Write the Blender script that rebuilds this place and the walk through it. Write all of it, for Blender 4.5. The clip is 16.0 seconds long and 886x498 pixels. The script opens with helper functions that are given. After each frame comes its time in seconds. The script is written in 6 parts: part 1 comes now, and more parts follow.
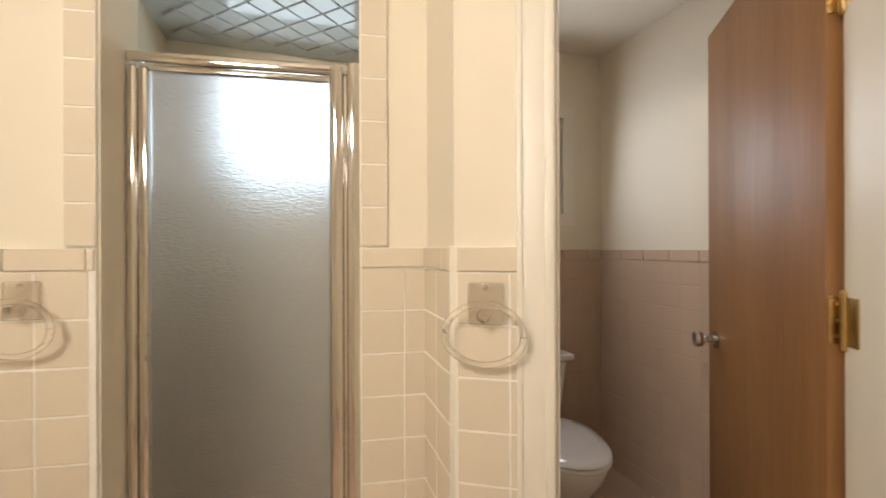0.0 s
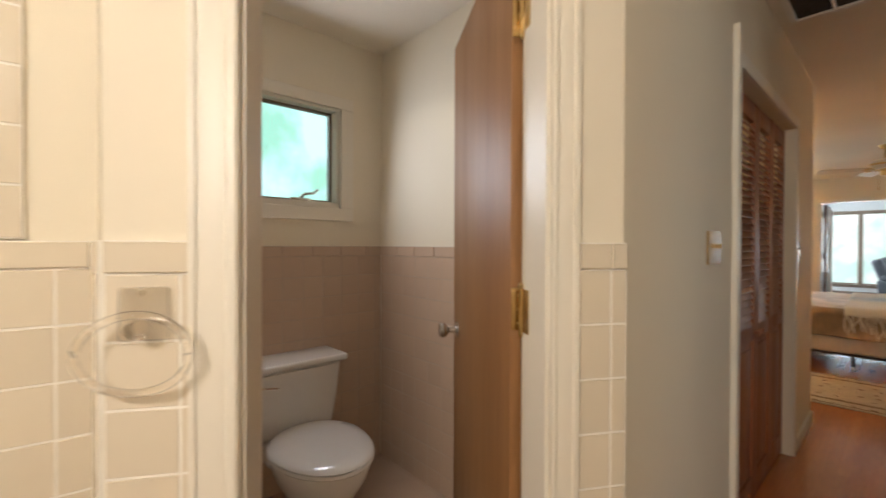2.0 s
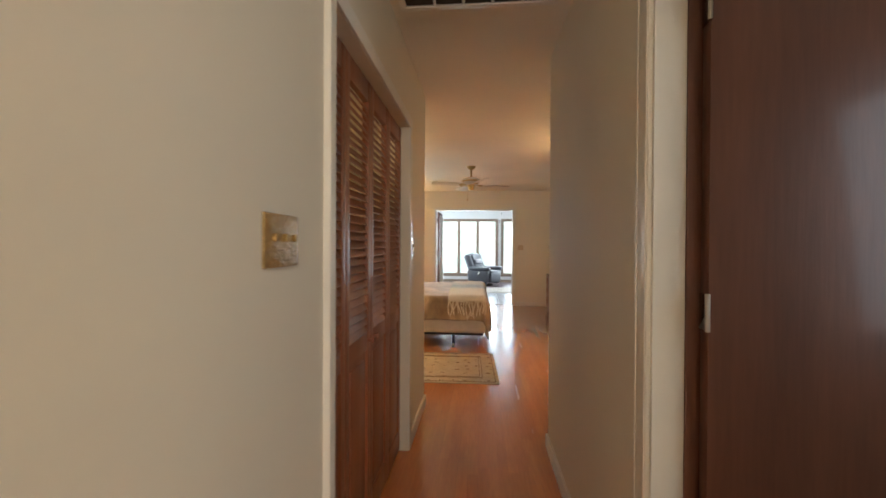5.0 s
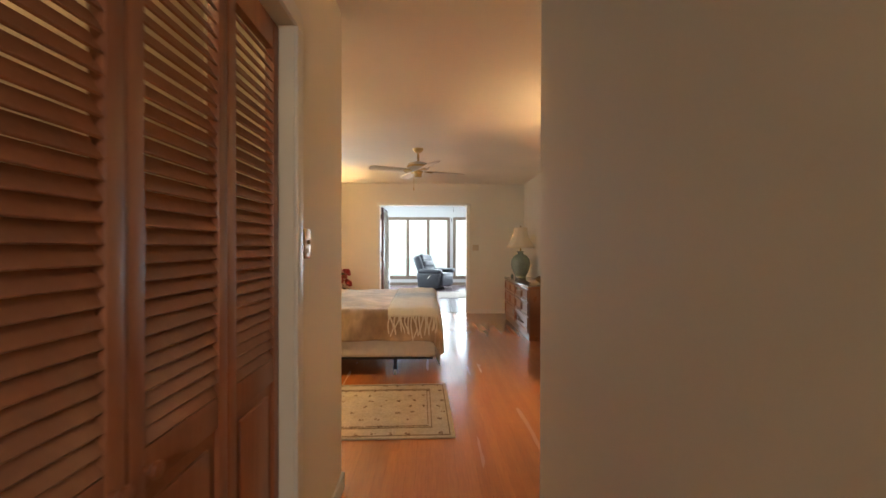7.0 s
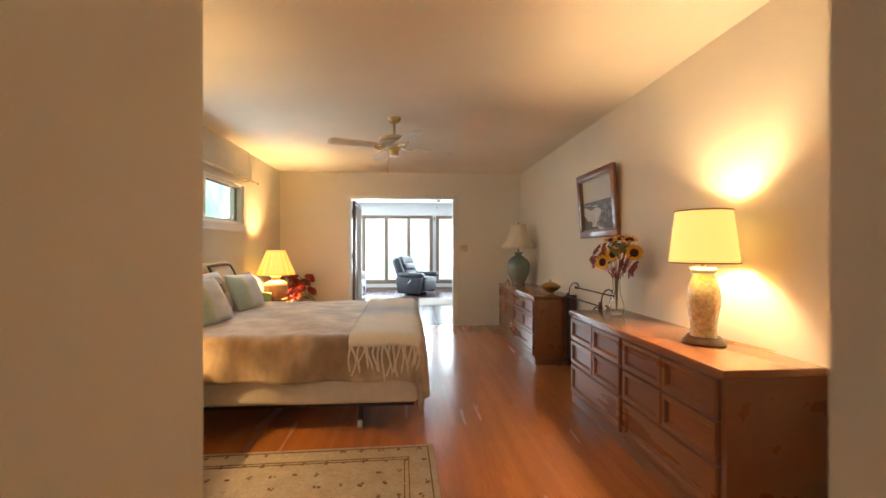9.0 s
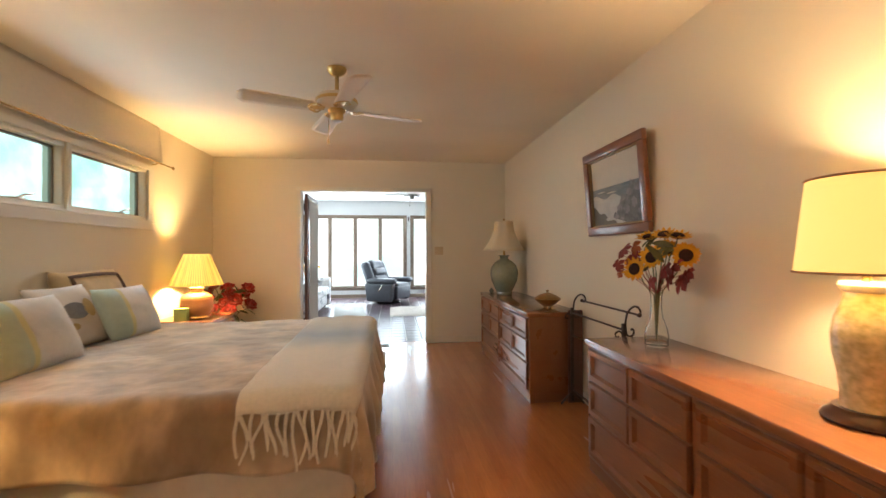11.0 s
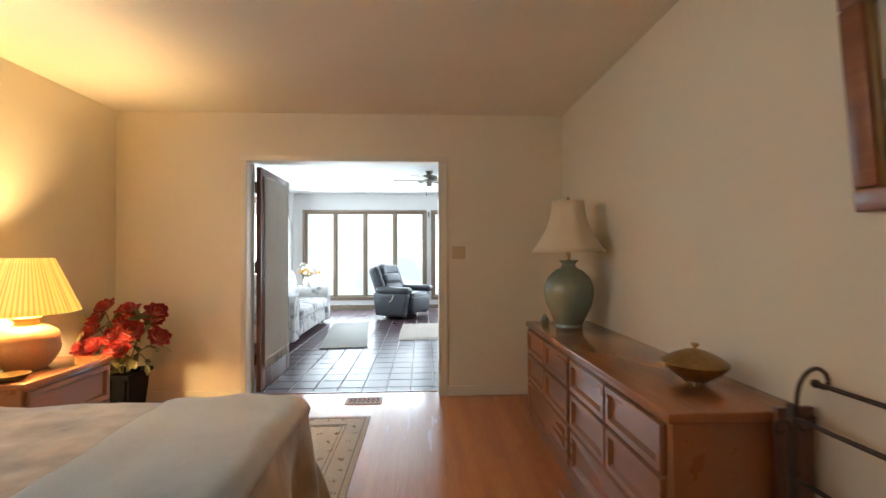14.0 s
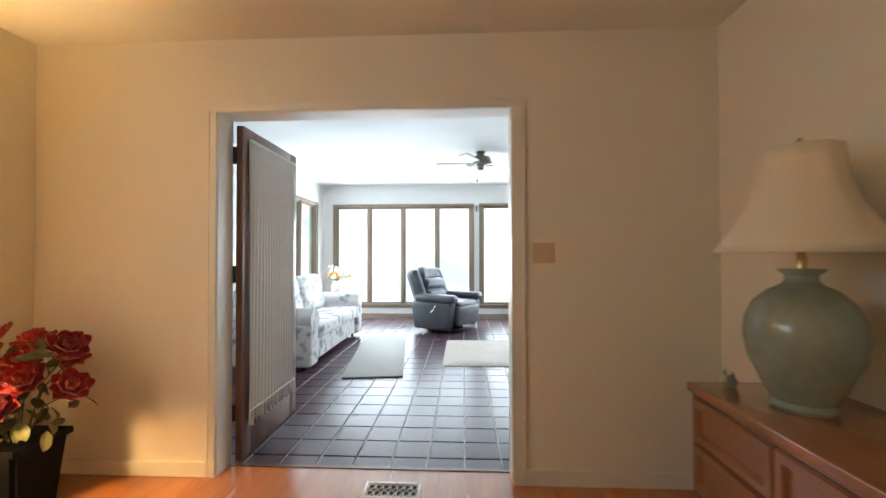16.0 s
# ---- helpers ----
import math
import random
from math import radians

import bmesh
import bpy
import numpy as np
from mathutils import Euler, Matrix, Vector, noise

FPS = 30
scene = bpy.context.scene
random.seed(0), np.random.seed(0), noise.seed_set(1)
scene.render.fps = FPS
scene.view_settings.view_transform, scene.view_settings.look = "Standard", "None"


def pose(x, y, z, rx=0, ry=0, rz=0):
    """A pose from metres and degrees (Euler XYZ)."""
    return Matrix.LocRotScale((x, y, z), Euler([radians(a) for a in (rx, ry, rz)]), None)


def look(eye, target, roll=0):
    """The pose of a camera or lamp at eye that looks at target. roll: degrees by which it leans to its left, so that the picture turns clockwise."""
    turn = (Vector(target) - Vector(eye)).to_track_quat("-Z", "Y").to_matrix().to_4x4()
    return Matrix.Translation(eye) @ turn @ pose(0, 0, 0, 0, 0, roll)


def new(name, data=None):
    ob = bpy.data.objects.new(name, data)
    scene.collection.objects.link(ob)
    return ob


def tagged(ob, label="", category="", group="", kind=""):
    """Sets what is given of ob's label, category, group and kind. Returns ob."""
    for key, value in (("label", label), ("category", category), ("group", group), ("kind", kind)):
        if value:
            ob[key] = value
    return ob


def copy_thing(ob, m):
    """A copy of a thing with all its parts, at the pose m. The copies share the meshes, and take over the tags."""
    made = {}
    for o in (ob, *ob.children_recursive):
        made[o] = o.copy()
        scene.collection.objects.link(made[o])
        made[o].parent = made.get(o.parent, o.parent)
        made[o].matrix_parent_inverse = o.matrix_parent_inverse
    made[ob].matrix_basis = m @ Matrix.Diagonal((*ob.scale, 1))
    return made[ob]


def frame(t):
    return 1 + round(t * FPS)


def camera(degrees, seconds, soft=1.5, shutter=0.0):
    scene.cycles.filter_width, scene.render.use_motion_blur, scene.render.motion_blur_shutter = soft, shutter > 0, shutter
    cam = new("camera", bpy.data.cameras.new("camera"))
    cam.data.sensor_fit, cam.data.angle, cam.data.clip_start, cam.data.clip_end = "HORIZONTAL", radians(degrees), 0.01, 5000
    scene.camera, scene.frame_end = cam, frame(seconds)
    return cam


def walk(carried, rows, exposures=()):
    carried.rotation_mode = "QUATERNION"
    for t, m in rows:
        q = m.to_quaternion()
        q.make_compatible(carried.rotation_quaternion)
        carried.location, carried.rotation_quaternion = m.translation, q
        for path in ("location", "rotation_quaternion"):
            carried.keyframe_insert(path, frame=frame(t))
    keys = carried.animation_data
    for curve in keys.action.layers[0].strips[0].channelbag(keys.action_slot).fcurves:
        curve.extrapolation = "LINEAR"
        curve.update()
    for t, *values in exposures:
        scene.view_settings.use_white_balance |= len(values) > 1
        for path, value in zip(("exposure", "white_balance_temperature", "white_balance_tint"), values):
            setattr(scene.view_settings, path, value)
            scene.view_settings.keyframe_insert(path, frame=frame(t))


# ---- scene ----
cam = camera(93.6, 16.0, 1.5, 0.5)
PATH = [
    (0, (-0.301, -9.971, 1.284), (-2.209, -9.370, 1.285), -0.2),
    (0.5, (-0.296, -9.934, 1.285), (-2.143, -9.167, 1.287), -0.1),
    (1, (-0.282, -9.872, 1.292), (-2.050, -8.937, 1.287), -0.1),
    (1.5, (-0.278, -9.803, 1.292), (-1.926, -8.670, 1.279), 0.0),
    (2, (-0.271, -9.719, 1.284), (-1.756, -8.379, 1.266), 0.2),
    (2.5, (-0.266, -9.638, 1.273), (-1.555, -8.109, 1.254), 0.4),
    (3, (-0.253, -9.539, 1.264), (-1.324, -7.851, 1.252), 0.3),
    (3.5, (-0.232, -9.432, 1.262), (-1.095, -7.628, 1.250), 0.3),
    (4, (-0.216, -9.326, 1.261), (-0.836, -7.425, 1.246), 0.5),
    (4.5, (-0.244, -9.176, 1.273), (-0.640, -7.216, 1.255), 0.5),
    (5, (-0.278, -8.970, 1.270), (-0.457, -6.978, 1.255), 0.3),
    (7.5, (-0.251, -7.527, 1.252), (-0.191, -5.528, 1.243), 0.1),
    (8, (-0.255, -7.201, 1.251), (-0.183, -5.203, 1.242), 0.1),
    (10.5, (-0.137, -5.927, 1.210), (0.105, -3.942, 1.225), -0.2),
    (11, (-0.059, -5.611, 1.225), (0.185, -3.626, 1.240), -0.2),
    (11.5, (0.024, -5.296, 1.229), (0.253, -3.309, 1.242), -0.2),
    (12, (0.070, -5.026, 1.216), (0.299, -3.040, 1.236), -0.2),
    (12.5, (0.158, -4.704, 1.235), (0.356, -2.714, 1.258), -0.1),
    (13, (0.201, -4.341, 1.243), (0.370, -2.348, 1.259), -0.0),
    (13.5, (0.230, -4.002, 1.257), (0.375, -2.008, 1.267), -0.1),
    (14, (0.263, -3.628, 1.230), (0.359, -1.630, 1.255), -0.2),
    (14.5, (0.252, -3.295, 1.226), (0.295, -1.295, 1.250), -0.2),
    (15, (0.221, -2.939, 1.238), (0.237, -0.939, 1.264), -0.2),
    (15.5, (0.189, -2.607, 1.242), (0.175, -0.607, 1.266), -0.1),
    (16, (0.140, -2.270, 1.233), (0.042, -0.272, 1.262), -0.1),
]
walk(cam, [(t, look(eye, target, roll)) for t, eye, target, roll in PATH], [(0, -0.03), (1.5, 0.03), (2, 0.08), (3, 0.33), (4, 0.39), (5, 0.46), (8, 0.53), (10.5, 0.50), (13, 0.36), (14, 0.35), (16, 0.42)])

# ---------- light ----------
world = bpy.data.worlds.new("sky")
scene.world = world
world.use_nodes = True
wn, wl = world.node_tree.nodes, world.node_tree.links
sky = wn.new("ShaderNodeTexSky")
sky.sky_type, sky.sun_disc = "NISHITA", False
sky.sun_elevation, sky.sun_rotation = radians(48), radians(150)
wn["Background"].inputs["Strength"].default_value = 0.10
wl.new(sky.outputs["Color"], wn["Background"].inputs["Color"])


def lamp(name, kind, m, watts, colour, size=0.1, size_y=None):
    data = bpy.data.lights.new(name, kind)
    data.energy, data.color = watts, colour
    if kind == "AREA":
        data.shape, data.size, data.size_y = "RECTANGLE", size, size_y or size
    elif kind == "SUN":
        data.angle = radians(size)
    else:
        data.shadow_soft_size = size
    ob = new(name, data)
    ob.matrix_basis = m
    return ob


WARM, GLOW, DAY = (1.0, 0.68, 0.36), (1.0, 0.66, 0.28), (0.74, 0.88, 1.0)
lamp("sun", "SUN", look((8, -14, 20), (0, 0, 0)), 2.0, (1.0, 0.95, 0.86), 0.5)
# daylight in the window openings
lamp("window_light_north", "AREA", look((-1.03, 5.72, 1.22), (-1.03, 0, 1.0)), 120, DAY, 2.6, 1.8)
lamp("window_light_north_east", "AREA", look((1.7, 5.72, 1.25), (1.2, 0, 1.0)), 80, DAY, 2.2, 1.8)
lamp("window_light_west", "AREA", look((-2.60, 4.3, 1.22), (0, 4.0, 1.0)), 45, DAY, 2.0, 1.8)
lamp("window_light_bedroom", "AREA", look((-2.27, -2.4, 1.76), (0, -2.4, 1.3)), 11, DAY, 1.7, 0.4)
lamp("window_light_toilet", "AREA", look((-2.385, -8.88, 1.80), (0, -8.97, 1.5)), 6.0, (0.84, 0.87, 1.0), 0.46, 0.44)
lamp("window_light_shower", "AREA", look((-2.37, -10.05, 1.88), (0, -10.08, 1.3)), 3.5, DAY, 0.55, 0.44)
# bulbs
lamp("bulb_dresser", "POINT", pose(1.28, -4.6, 1.30), 42, WARM, 0.05)
lamp("bulb_nightstand", "POINT", pose(-2.03, -1.10, 1.05), 86, GLOW, 0.05)
# bulb of the unseen twin lamp, added to light the bed's near side
lamp("bulb_nightstand_unseen", "POINT", pose(-2.03, -4.30, 1.07), 40, GLOW, 0.05)
lamp("bulb_vanity", "AREA", look((0.10, -10.78, 2.12), (-1.12, -9.68, 1.2)), 25, (1.0, 0.93, 0.845), 0.60, 0.16)
# added lamp for the dark door's sheen; the side room has no window
lamp("added_light_side_room", "AREA", look((1.60, -8.5, 1.5), (0.6, -7.9, 1.2)), 8, DAY, 1.1, 1.2)
lamp("bulb_closet", "POINT", pose(-1.05, -7.1, 2.25), 3, WARM, 0.05)

# ---------- helpers ----------
def bm_new():
    return bmesh.new()


def box(bm, x0, x1, y0, y1, z0, z1, bev=0.0, seg=2):
    m = Matrix.LocRotScale(((x0 + x1) / 2, (y0 + y1) / 2, (z0 + z1) / 2), None,
                           (abs(x1 - x0), abs(y1 - y0), abs(z1 - z0)))
    r = bmesh.ops.create_cube(bm, size=1, matrix=m)
    if bev > 0:
        ed = list({e for v in r["verts"] for e in v.link_edges})
        bmesh.ops.bevel(bm, geom=ed, offset=bev, segments=seg, profile=0.5, affect="EDGES")
    return bm


def rod(bm, a, b, r0, r1=None, seg=16):
    a, b = Vector(a), Vector(b)
    d = b - a
    q = d.to_track_quat("Z", "Y").to_matrix().to_4x4()
    bmesh.ops.create_cone(bm, cap_ends=True, segments=seg, radius1=r0, radius2=r0 if r1 is None else r1,
                          depth=d.length, matrix=Matrix.Translation((a + b) / 2) @ q)
    return bm


def lathe(bm, prof, seg=32, at=(0, 0, 0), ripple=0.0, lobes=0):
    """A turned solid from (radius, height) pairs."""
    rings = []
    for r, z in prof:
        ring = []
        for k in range(seg):
            a = 2 * math.pi * k / seg
            rr = max(r, 1e-4) * (1 + (ripple * math.cos(lobes * a) if lobes else 0))
            ring.append(bm.verts.new((at[0] + rr * math.cos(a), at[1] + rr * math.sin(a), at[2] + z)))
        rings.append(ring)
    for p, q in zip(rings, rings[1:]):
        for k in range(seg):
            bm.faces.new((p[k], p[(k + 1) % seg], q[(k + 1) % seg], q[k]))
    for ring, flip in ((rings[0], True), (rings[-1], False)):
        if prof[0 if flip else -1][0] < 2e-3 or True:
            bm.faces.new(ring[::-1] if flip else ring)
    return bm


def tube(bm, pts, r, seg=8):
    pts = [Vector(p) for p in pts]
    rings = []
    for i, p in enumerate(pts):
        d = (pts[min(i + 1, len(pts) - 1)] - pts[max(i - 1, 0)]).normalized()
        side = d.cross(Vector((0, 0, 1)))
        if side.length < 1e-3:
            side = d.cross(Vector((1, 0, 0)))
        side.normalize()
        up = side.cross(d)
        rr = r[i] if isinstance(r, (list, tuple)) else r
        rings.append([bm.verts.new(p + rr * (math.cos(2 * math.pi * k / seg) * side + math.sin(2 * math.pi * k / seg) * up)) for k in range(seg)])
    for a, b in zip(rings, rings[1:]):
        for k in range(seg):
            bm.faces.new((a[k], a[(k + 1) % seg], b[(k + 1) % seg], b[k]))
    bm.faces.new(rings[0][::-1])
    bm.faces.new(rings[-1])
    return bm


def sheet(bm, nx, ny, f):
    """A grid of points f(u, v), u and v from 0 to 1."""
    g = [[bm.verts.new(f(i / nx, j / ny)) for j in range(ny + 1)] for i in range(nx + 1)]
    for i in range(nx):
        for j in range(ny):
            bm.faces.new((g[i][j], g[i + 1][j], g[i + 1][j + 1], g[i][j + 1]))
    return bm


def mesh_of(bm, name, mat, smooth=False, angle=None):
    bmesh.ops.recalc_face_normals(bm, faces=bm.faces)
    me = bpy.data.meshes.new(name)
    bm.to_mesh(me)
    bm.free()
    if mat:
        me.materials.append(mat)
    if smooth:
        me.polygons.foreach_set("use_smooth", [True] * len(me.polygons))
        if angle:
            me.set_sharp_from_angle(angle=radians(angle))
    return me


def part(name, bm, mat, parent, label="", smooth=True, angle=40):
    ob = new(name, mesh_of(bm, name, mat, smooth, angle))
    ob.parent = parent
    if label:
        tagged(ob, label)
    return ob


def thing(name, at, label, category, group="", turn=0.0):
    ob = new(name)
    ob.empty_display_size = 0.1
    ob.matrix_basis = pose(at[0], at[1], at[2], 0, 0, turn)
    return tagged(ob, label, category, group)


def solo(name, bm, mat, label, category, smooth=True, angle=40, at=None, turn=0.0, kind="", group=""):
    ob = new(name, mesh_of(bm, name, mat, smooth, angle))
    if at:
        ob.matrix_basis = pose(at[0], at[1], at[2], 0, 0, turn)
    return tagged(ob, label, category, group, kind)


def setting(name, bm, mat, label, smooth=False, m=None):
    ob = new(name, mesh_of(bm, name, mat, smooth, 40))
    if m is not None:
        ob.matrix_basis = m
    return tagged(ob, label, name.rstrip("_0123456789").split("_")[0], "", "structure")


def holed(bm, a0, a1, z0, z1, b0, b1, holes, axis="y"):
    """A wall along an axis from a0 to a1, b0 to b1 thick, with rectangular holes (a0, a1, z0, z1)."""
    ca = sorted({a0, a1, *[h[0] for h in holes], *[h[1] for h in holes]})
    cz = sorted({z0, z1, *[h[2] for h in holes], *[h[3] for h in holes]})
    ca = [c for c in ca if a0 <= c <= a1]
    cz = [c for c in cz if z0 <= c <= z1]
    for p, q in zip(ca, ca[1:]):
        run = None
        for r, s in list(zip(cz, cz[1:])) + [(None, None)]:
            solid = r is not None and not any(h[0] <= (p + q) / 2 <= h[1] and h[2] <= (r + s) / 2 <= h[3] for h in holes)
            if solid:
                run = (run[0], s) if run else (r, s)
            elif run:
                if axis == "y":
                    box(bm, b0, b1, p, q, run[0], run[1])
                else:
                    box(bm, p, q, b0, b1, run[0], run[1])
                run = None
    return bm


# ---------- materials ----------
def material(name, colour, rough=0.5, metal=0.0, vary=0.08, scale=6.0, bump=0.0, bump_scale=120.0, coat=0.0,
             second=None, second_scale=1.5, second_amount=0.5, rough_vary=0.1, stretch=(1, 1, 1), per_object=0.0,
             spec=0.5, sheen=0.0, space="Object", blotch=(0.35, 0.7)):
    mat = bpy.data.materials.new(name)
    mat.use_nodes = True
    nt = mat.node_tree
    n, l = nt.nodes, nt.links
    b = n["Principled BSDF"]
    tc = n.new("ShaderNodeTexCoord")
    mp = n.new("ShaderNodeMapping")
    mp.inputs["Scale"].default_value = stretch
    if space == "World":
        geo = n.new("ShaderNodeNewGeometry")
        l.new(geo.outputs["Position"], mp.inputs["Vector"])
    else:
        l.new(tc.outputs["Object"], mp.inputs["Vector"])
    fine = n.new("ShaderNodeTexNoise")
    fine.inputs["Scale"].default_value, fine.inputs["Detail"].default_value = scale, 6
    l.new(mp.outputs["Vector"], fine.inputs["Vector"])
    big = n.new("ShaderNodeTexNoise")
    big.inputs["Scale"].default_value, big.inputs["Detail"].default_value = second_scale, 3
    l.new(mp.outputs["Vector"], big.inputs["Vector"])
    mix = n.new("ShaderNodeMix")
    mix.data_type = "RGBA"
    mix.inputs[6].default_value = (*colour, 1)
    mix.inputs[7].default_value = (*(second or [c * 0.82 for c in colour]), 1)
    ramp = n.new("ShaderNodeMapRange")
    ramp.inputs["From Min"].default_value, ramp.inputs["From Max"].default_value = blotch
    ramp.inputs["To Max"].default_value = second_amount
    l.new(big.outputs["Fac"], ramp.inputs["Value"])
    l.new(ramp.outputs["Result"], mix.inputs[0])
    hsv = n.new("ShaderNodeHueSaturation")
    val = n.new("ShaderNodeMapRange")
    val.inputs["From Min"].default_value, val.inputs["From Max"].default_value = 0.25, 0.75
    val.inputs["To Min"].default_value, val.inputs["To Max"].default_value = 1 - vary, 1 + vary
    l.new(fine.outputs["Fac"], val.inputs["Value"])
    if per_object:
        info = n.new("ShaderNodeObjectInfo")
        mr = n.new("ShaderNodeMapRange")
        mr.inputs["To Min"].default_value, mr.inputs["To Max"].default_value = 1 - per_object, 1 + per_object
        l.new(info.outputs["Random"], mr.inputs["Value"])
        mul = n.new("ShaderNodeMath")
        mul.operation = "MULTIPLY"
        l.new(val.outputs["Result"], mul.inputs[0])
        l.new(mr.outputs["Result"], mul.inputs[1])
        l.new(mul.outputs[0], hsv.inputs["Value"])
    else:
        l.new(val.outputs["Result"], hsv.inputs["Value"])
    l.new(mix.outputs[2], hsv.inputs["Color"])
    l.new(hsv.outputs["Color"], b.inputs["Base Color"])
    rr = n.new("ShaderNodeMapRange")
    rr.inputs["To Min"].default_value, rr.inputs["To Max"].default_value = max(0.02, rough - rough_vary), min(1, rough + rough_vary)
    l.new(big.outputs["Fac"], rr.inputs["Value"])
    l.new(rr.outputs["Result"], b.inputs["Roughness"])
    b.inputs["Metallic"].default_value = metal
    b.inputs["Coat Weight"].default_value = coat
    b.inputs["Coat Roughness"].default_value = 0.12
    b.inputs["Specular IOR Level"].default_value = spec
    b.inputs["Sheen Weight"].default_value = sheen
    if bump:
        tex = n.new("ShaderNodeTexNoise")
        tex.inputs["Scale"].default_value, tex.inputs["Detail"].default_value = bump_scale, 4
        l.new(mp.outputs["Vector"], tex.inputs["Vector"])
        bp = n.new("ShaderNodeBump")
        bp.inputs["Strength"].default_value, bp.inputs["Distance"].default_value = bump, 0.01
        l.new(tex.outputs["Fac"], bp.inputs["Height"])
        l.new(bp.outputs["Normal"], b.inputs["Normal"])
    return mat


def wood(name, light, dark, rough=0.3, along="y", ring=14.0, coat=0.3, per_object=0.0, space="Object"):
    st = {"x": (0.08, 1, 1), "y": (1, 0.08, 1), "z": (1, 1, 0.08)}[along]
    return material(name, light, rough, second=dark, second_scale=ring, second_amount=0.9, scale=90, vary=0.10, stretch=st,
                    bump=0.05, bump_scale=160, coat=coat, per_object=per_object, space=space)


def glass(name, rough=0.0, colour=(1, 1, 1), bump=0.0, scale=60.0, stretch=(1, 1, 1), ior=1.45):
    mat = bpy.data.materials.new(name)
    mat.use_nodes = True
    n, l = mat.node_tree.nodes, mat.node_tree.links
    b = n["Principled BSDF"]
    b.inputs["Base Color"].default_value = (*colour, 1)
    b.inputs["Transmission Weight"].default_value = 1
    b.inputs["Roughness"].default_value = rough
    b.inputs["IOR"].default_value = ior
    if bump:
        tc, mp, tx, bp = (n.new(k) for k in ("ShaderNodeTexCoord", "ShaderNodeMapping", "ShaderNodeTexNoise", "ShaderNodeBump"))
        mp.inputs["Scale"].default_value = stretch
        tx.inputs["Scale"].default_value = scale
        bp.inputs["Strength"].default_value, bp.inputs["Distance"].default_value = bump, 0.004
        l.new(tc.outputs["Object"], mp.inputs["Vector"])
        l.new(mp.outputs["Vector"], tx.inputs["Vector"])
        l.new(tx.outputs["Fac"], bp.inputs["Height"])
        l.new(bp.outputs["Normal"], b.inputs["Normal"])
    return mat


def shade_cloth(name, colour, glow, strength, pleat_shade=0.0):
    """Lampshade cloth: bulb light as emission, shade between pleats put into colour and glow."""
    mat = bpy.data.materials.new(name)
    mat.use_nodes = True
    n, l = mat.node_tree.nodes, mat.node_tree.links
    b = n["Principled BSDF"]
    tc, tx, mx = n.new("ShaderNodeTexCoord"), n.new("ShaderNodeTexNoise"), n.new("ShaderNodeMix")
    mp = n.new("ShaderNodeMapping")
    mp.inputs["Scale"].default_value = (1, 1, 0.12) if pleat_shade else (1, 1, 1)
    tx.inputs["Scale"].default_value = 60 if pleat_shade else 25
    l.new(tc.outputs["Object"], mp.inputs["Vector"])
    l.new(mp.outputs["Vector"], tx.inputs["Vector"])
    mx.data_type = "RGBA"
    mx.inputs[6].default_value = (*[c * (1 - 0.5 * pleat_shade) for c in colour], 1)
    mx.inputs[7].default_value = (*colour, 1)
    fac = tx.outputs["Fac"]
    if pleat_shade:
        sep, ang, mul, sine, half = n.new("ShaderNodeSeparateXYZ"), n.new("ShaderNodeMath"), n.new("ShaderNodeMath"), n.new("ShaderNodeMath"), n.new("ShaderNodeMapRange")
        ang.operation, mul.operation, sine.operation = "ARCTAN2", "MULTIPLY", "SINE"
        l.new(tc.outputs["Object"], sep.inputs[0])
        l.new(sep.outputs["Y"], ang.inputs[0])
        l.new(sep.outputs["X"], ang.inputs[1])
        l.new(ang.outputs[0], mul.inputs[0])
        mul.inputs[1].default_value = 64
        l.new(mul.outputs[0], sine.inputs[0])
        half.inputs["From Min"].default_value = -1.4
        l.new(sine.outputs[0], half.inputs["Value"])
        fac = half.outputs["Result"]
    l.new(fac, mx.inputs[0])
    l.new(mx.outputs[2], b.inputs["Base Color"])
    b.inputs["Roughness"].default_value = 0.8
    if strength:
        em = n.new("ShaderNodeMix")
        em.data_type = "RGBA"
        em.inputs[6].default_value = (*[c * (1 - 0.7 * pleat_shade) for c in glow], 1)
        em.inputs[7].default_value = (*glow, 1)
        l.new(fac, em.inputs[0])
        l.new(em.outputs[2], b.inputs["Emission Color"])
        b.inputs["Emission Strength"].default_value = strength
    return mat


M_WALL = material("cream_wall_paint", (0.81, 0.73, 0.58), 0.75, vary=0.02, scale=3, spec=0.25, bump=0.035, bump_scale=160, second=(0.75, 0.67, 0.55), rough_vary=0.05)
M_CEIL = material("ceiling_paint", (0.86, 0.78, 0.65), 0.9, vary=0.02, scale=3, spec=0.2, bump=0.05, bump_scale=90)
M_SUNWALL = material("white_wall_paint", (0.78, 0.77, 0.75), 0.7, vary=0.02, scale=3, bump=0.1, bump_scale=160)
M_TRIM = material("ivory_gloss_trim", (0.80, 0.74, 0.63), 0.42, vary=0.02, scale=5, bump=0.03, bump_scale=60, second=(0.76, 0.69, 0.57))
M_WHITE = material("white_porcelain", (0.82, 0.80, 0.76), 0.12, vary=0.01, scale=3, rough_vary=0.03, coat=0.5)
M_TILE = material("cream_glazed_tile", (0.74, 0.645, 0.50), 0.16, vary=0.03, scale=8, bump=0.02, bump_scale=18, rough_vary=0.04, per_object=0.025)
M_GROUT = material("pale_grout", (0.86, 0.81, 0.72), 0.8, vary=0.05, scale=40, bump=0.1)
M_PINK = material("tan_glazed_tile", (0.58, 0.43, 0.32), 0.2, vary=0.03, scale=8, rough_vary=0.05, per_object=0.02)
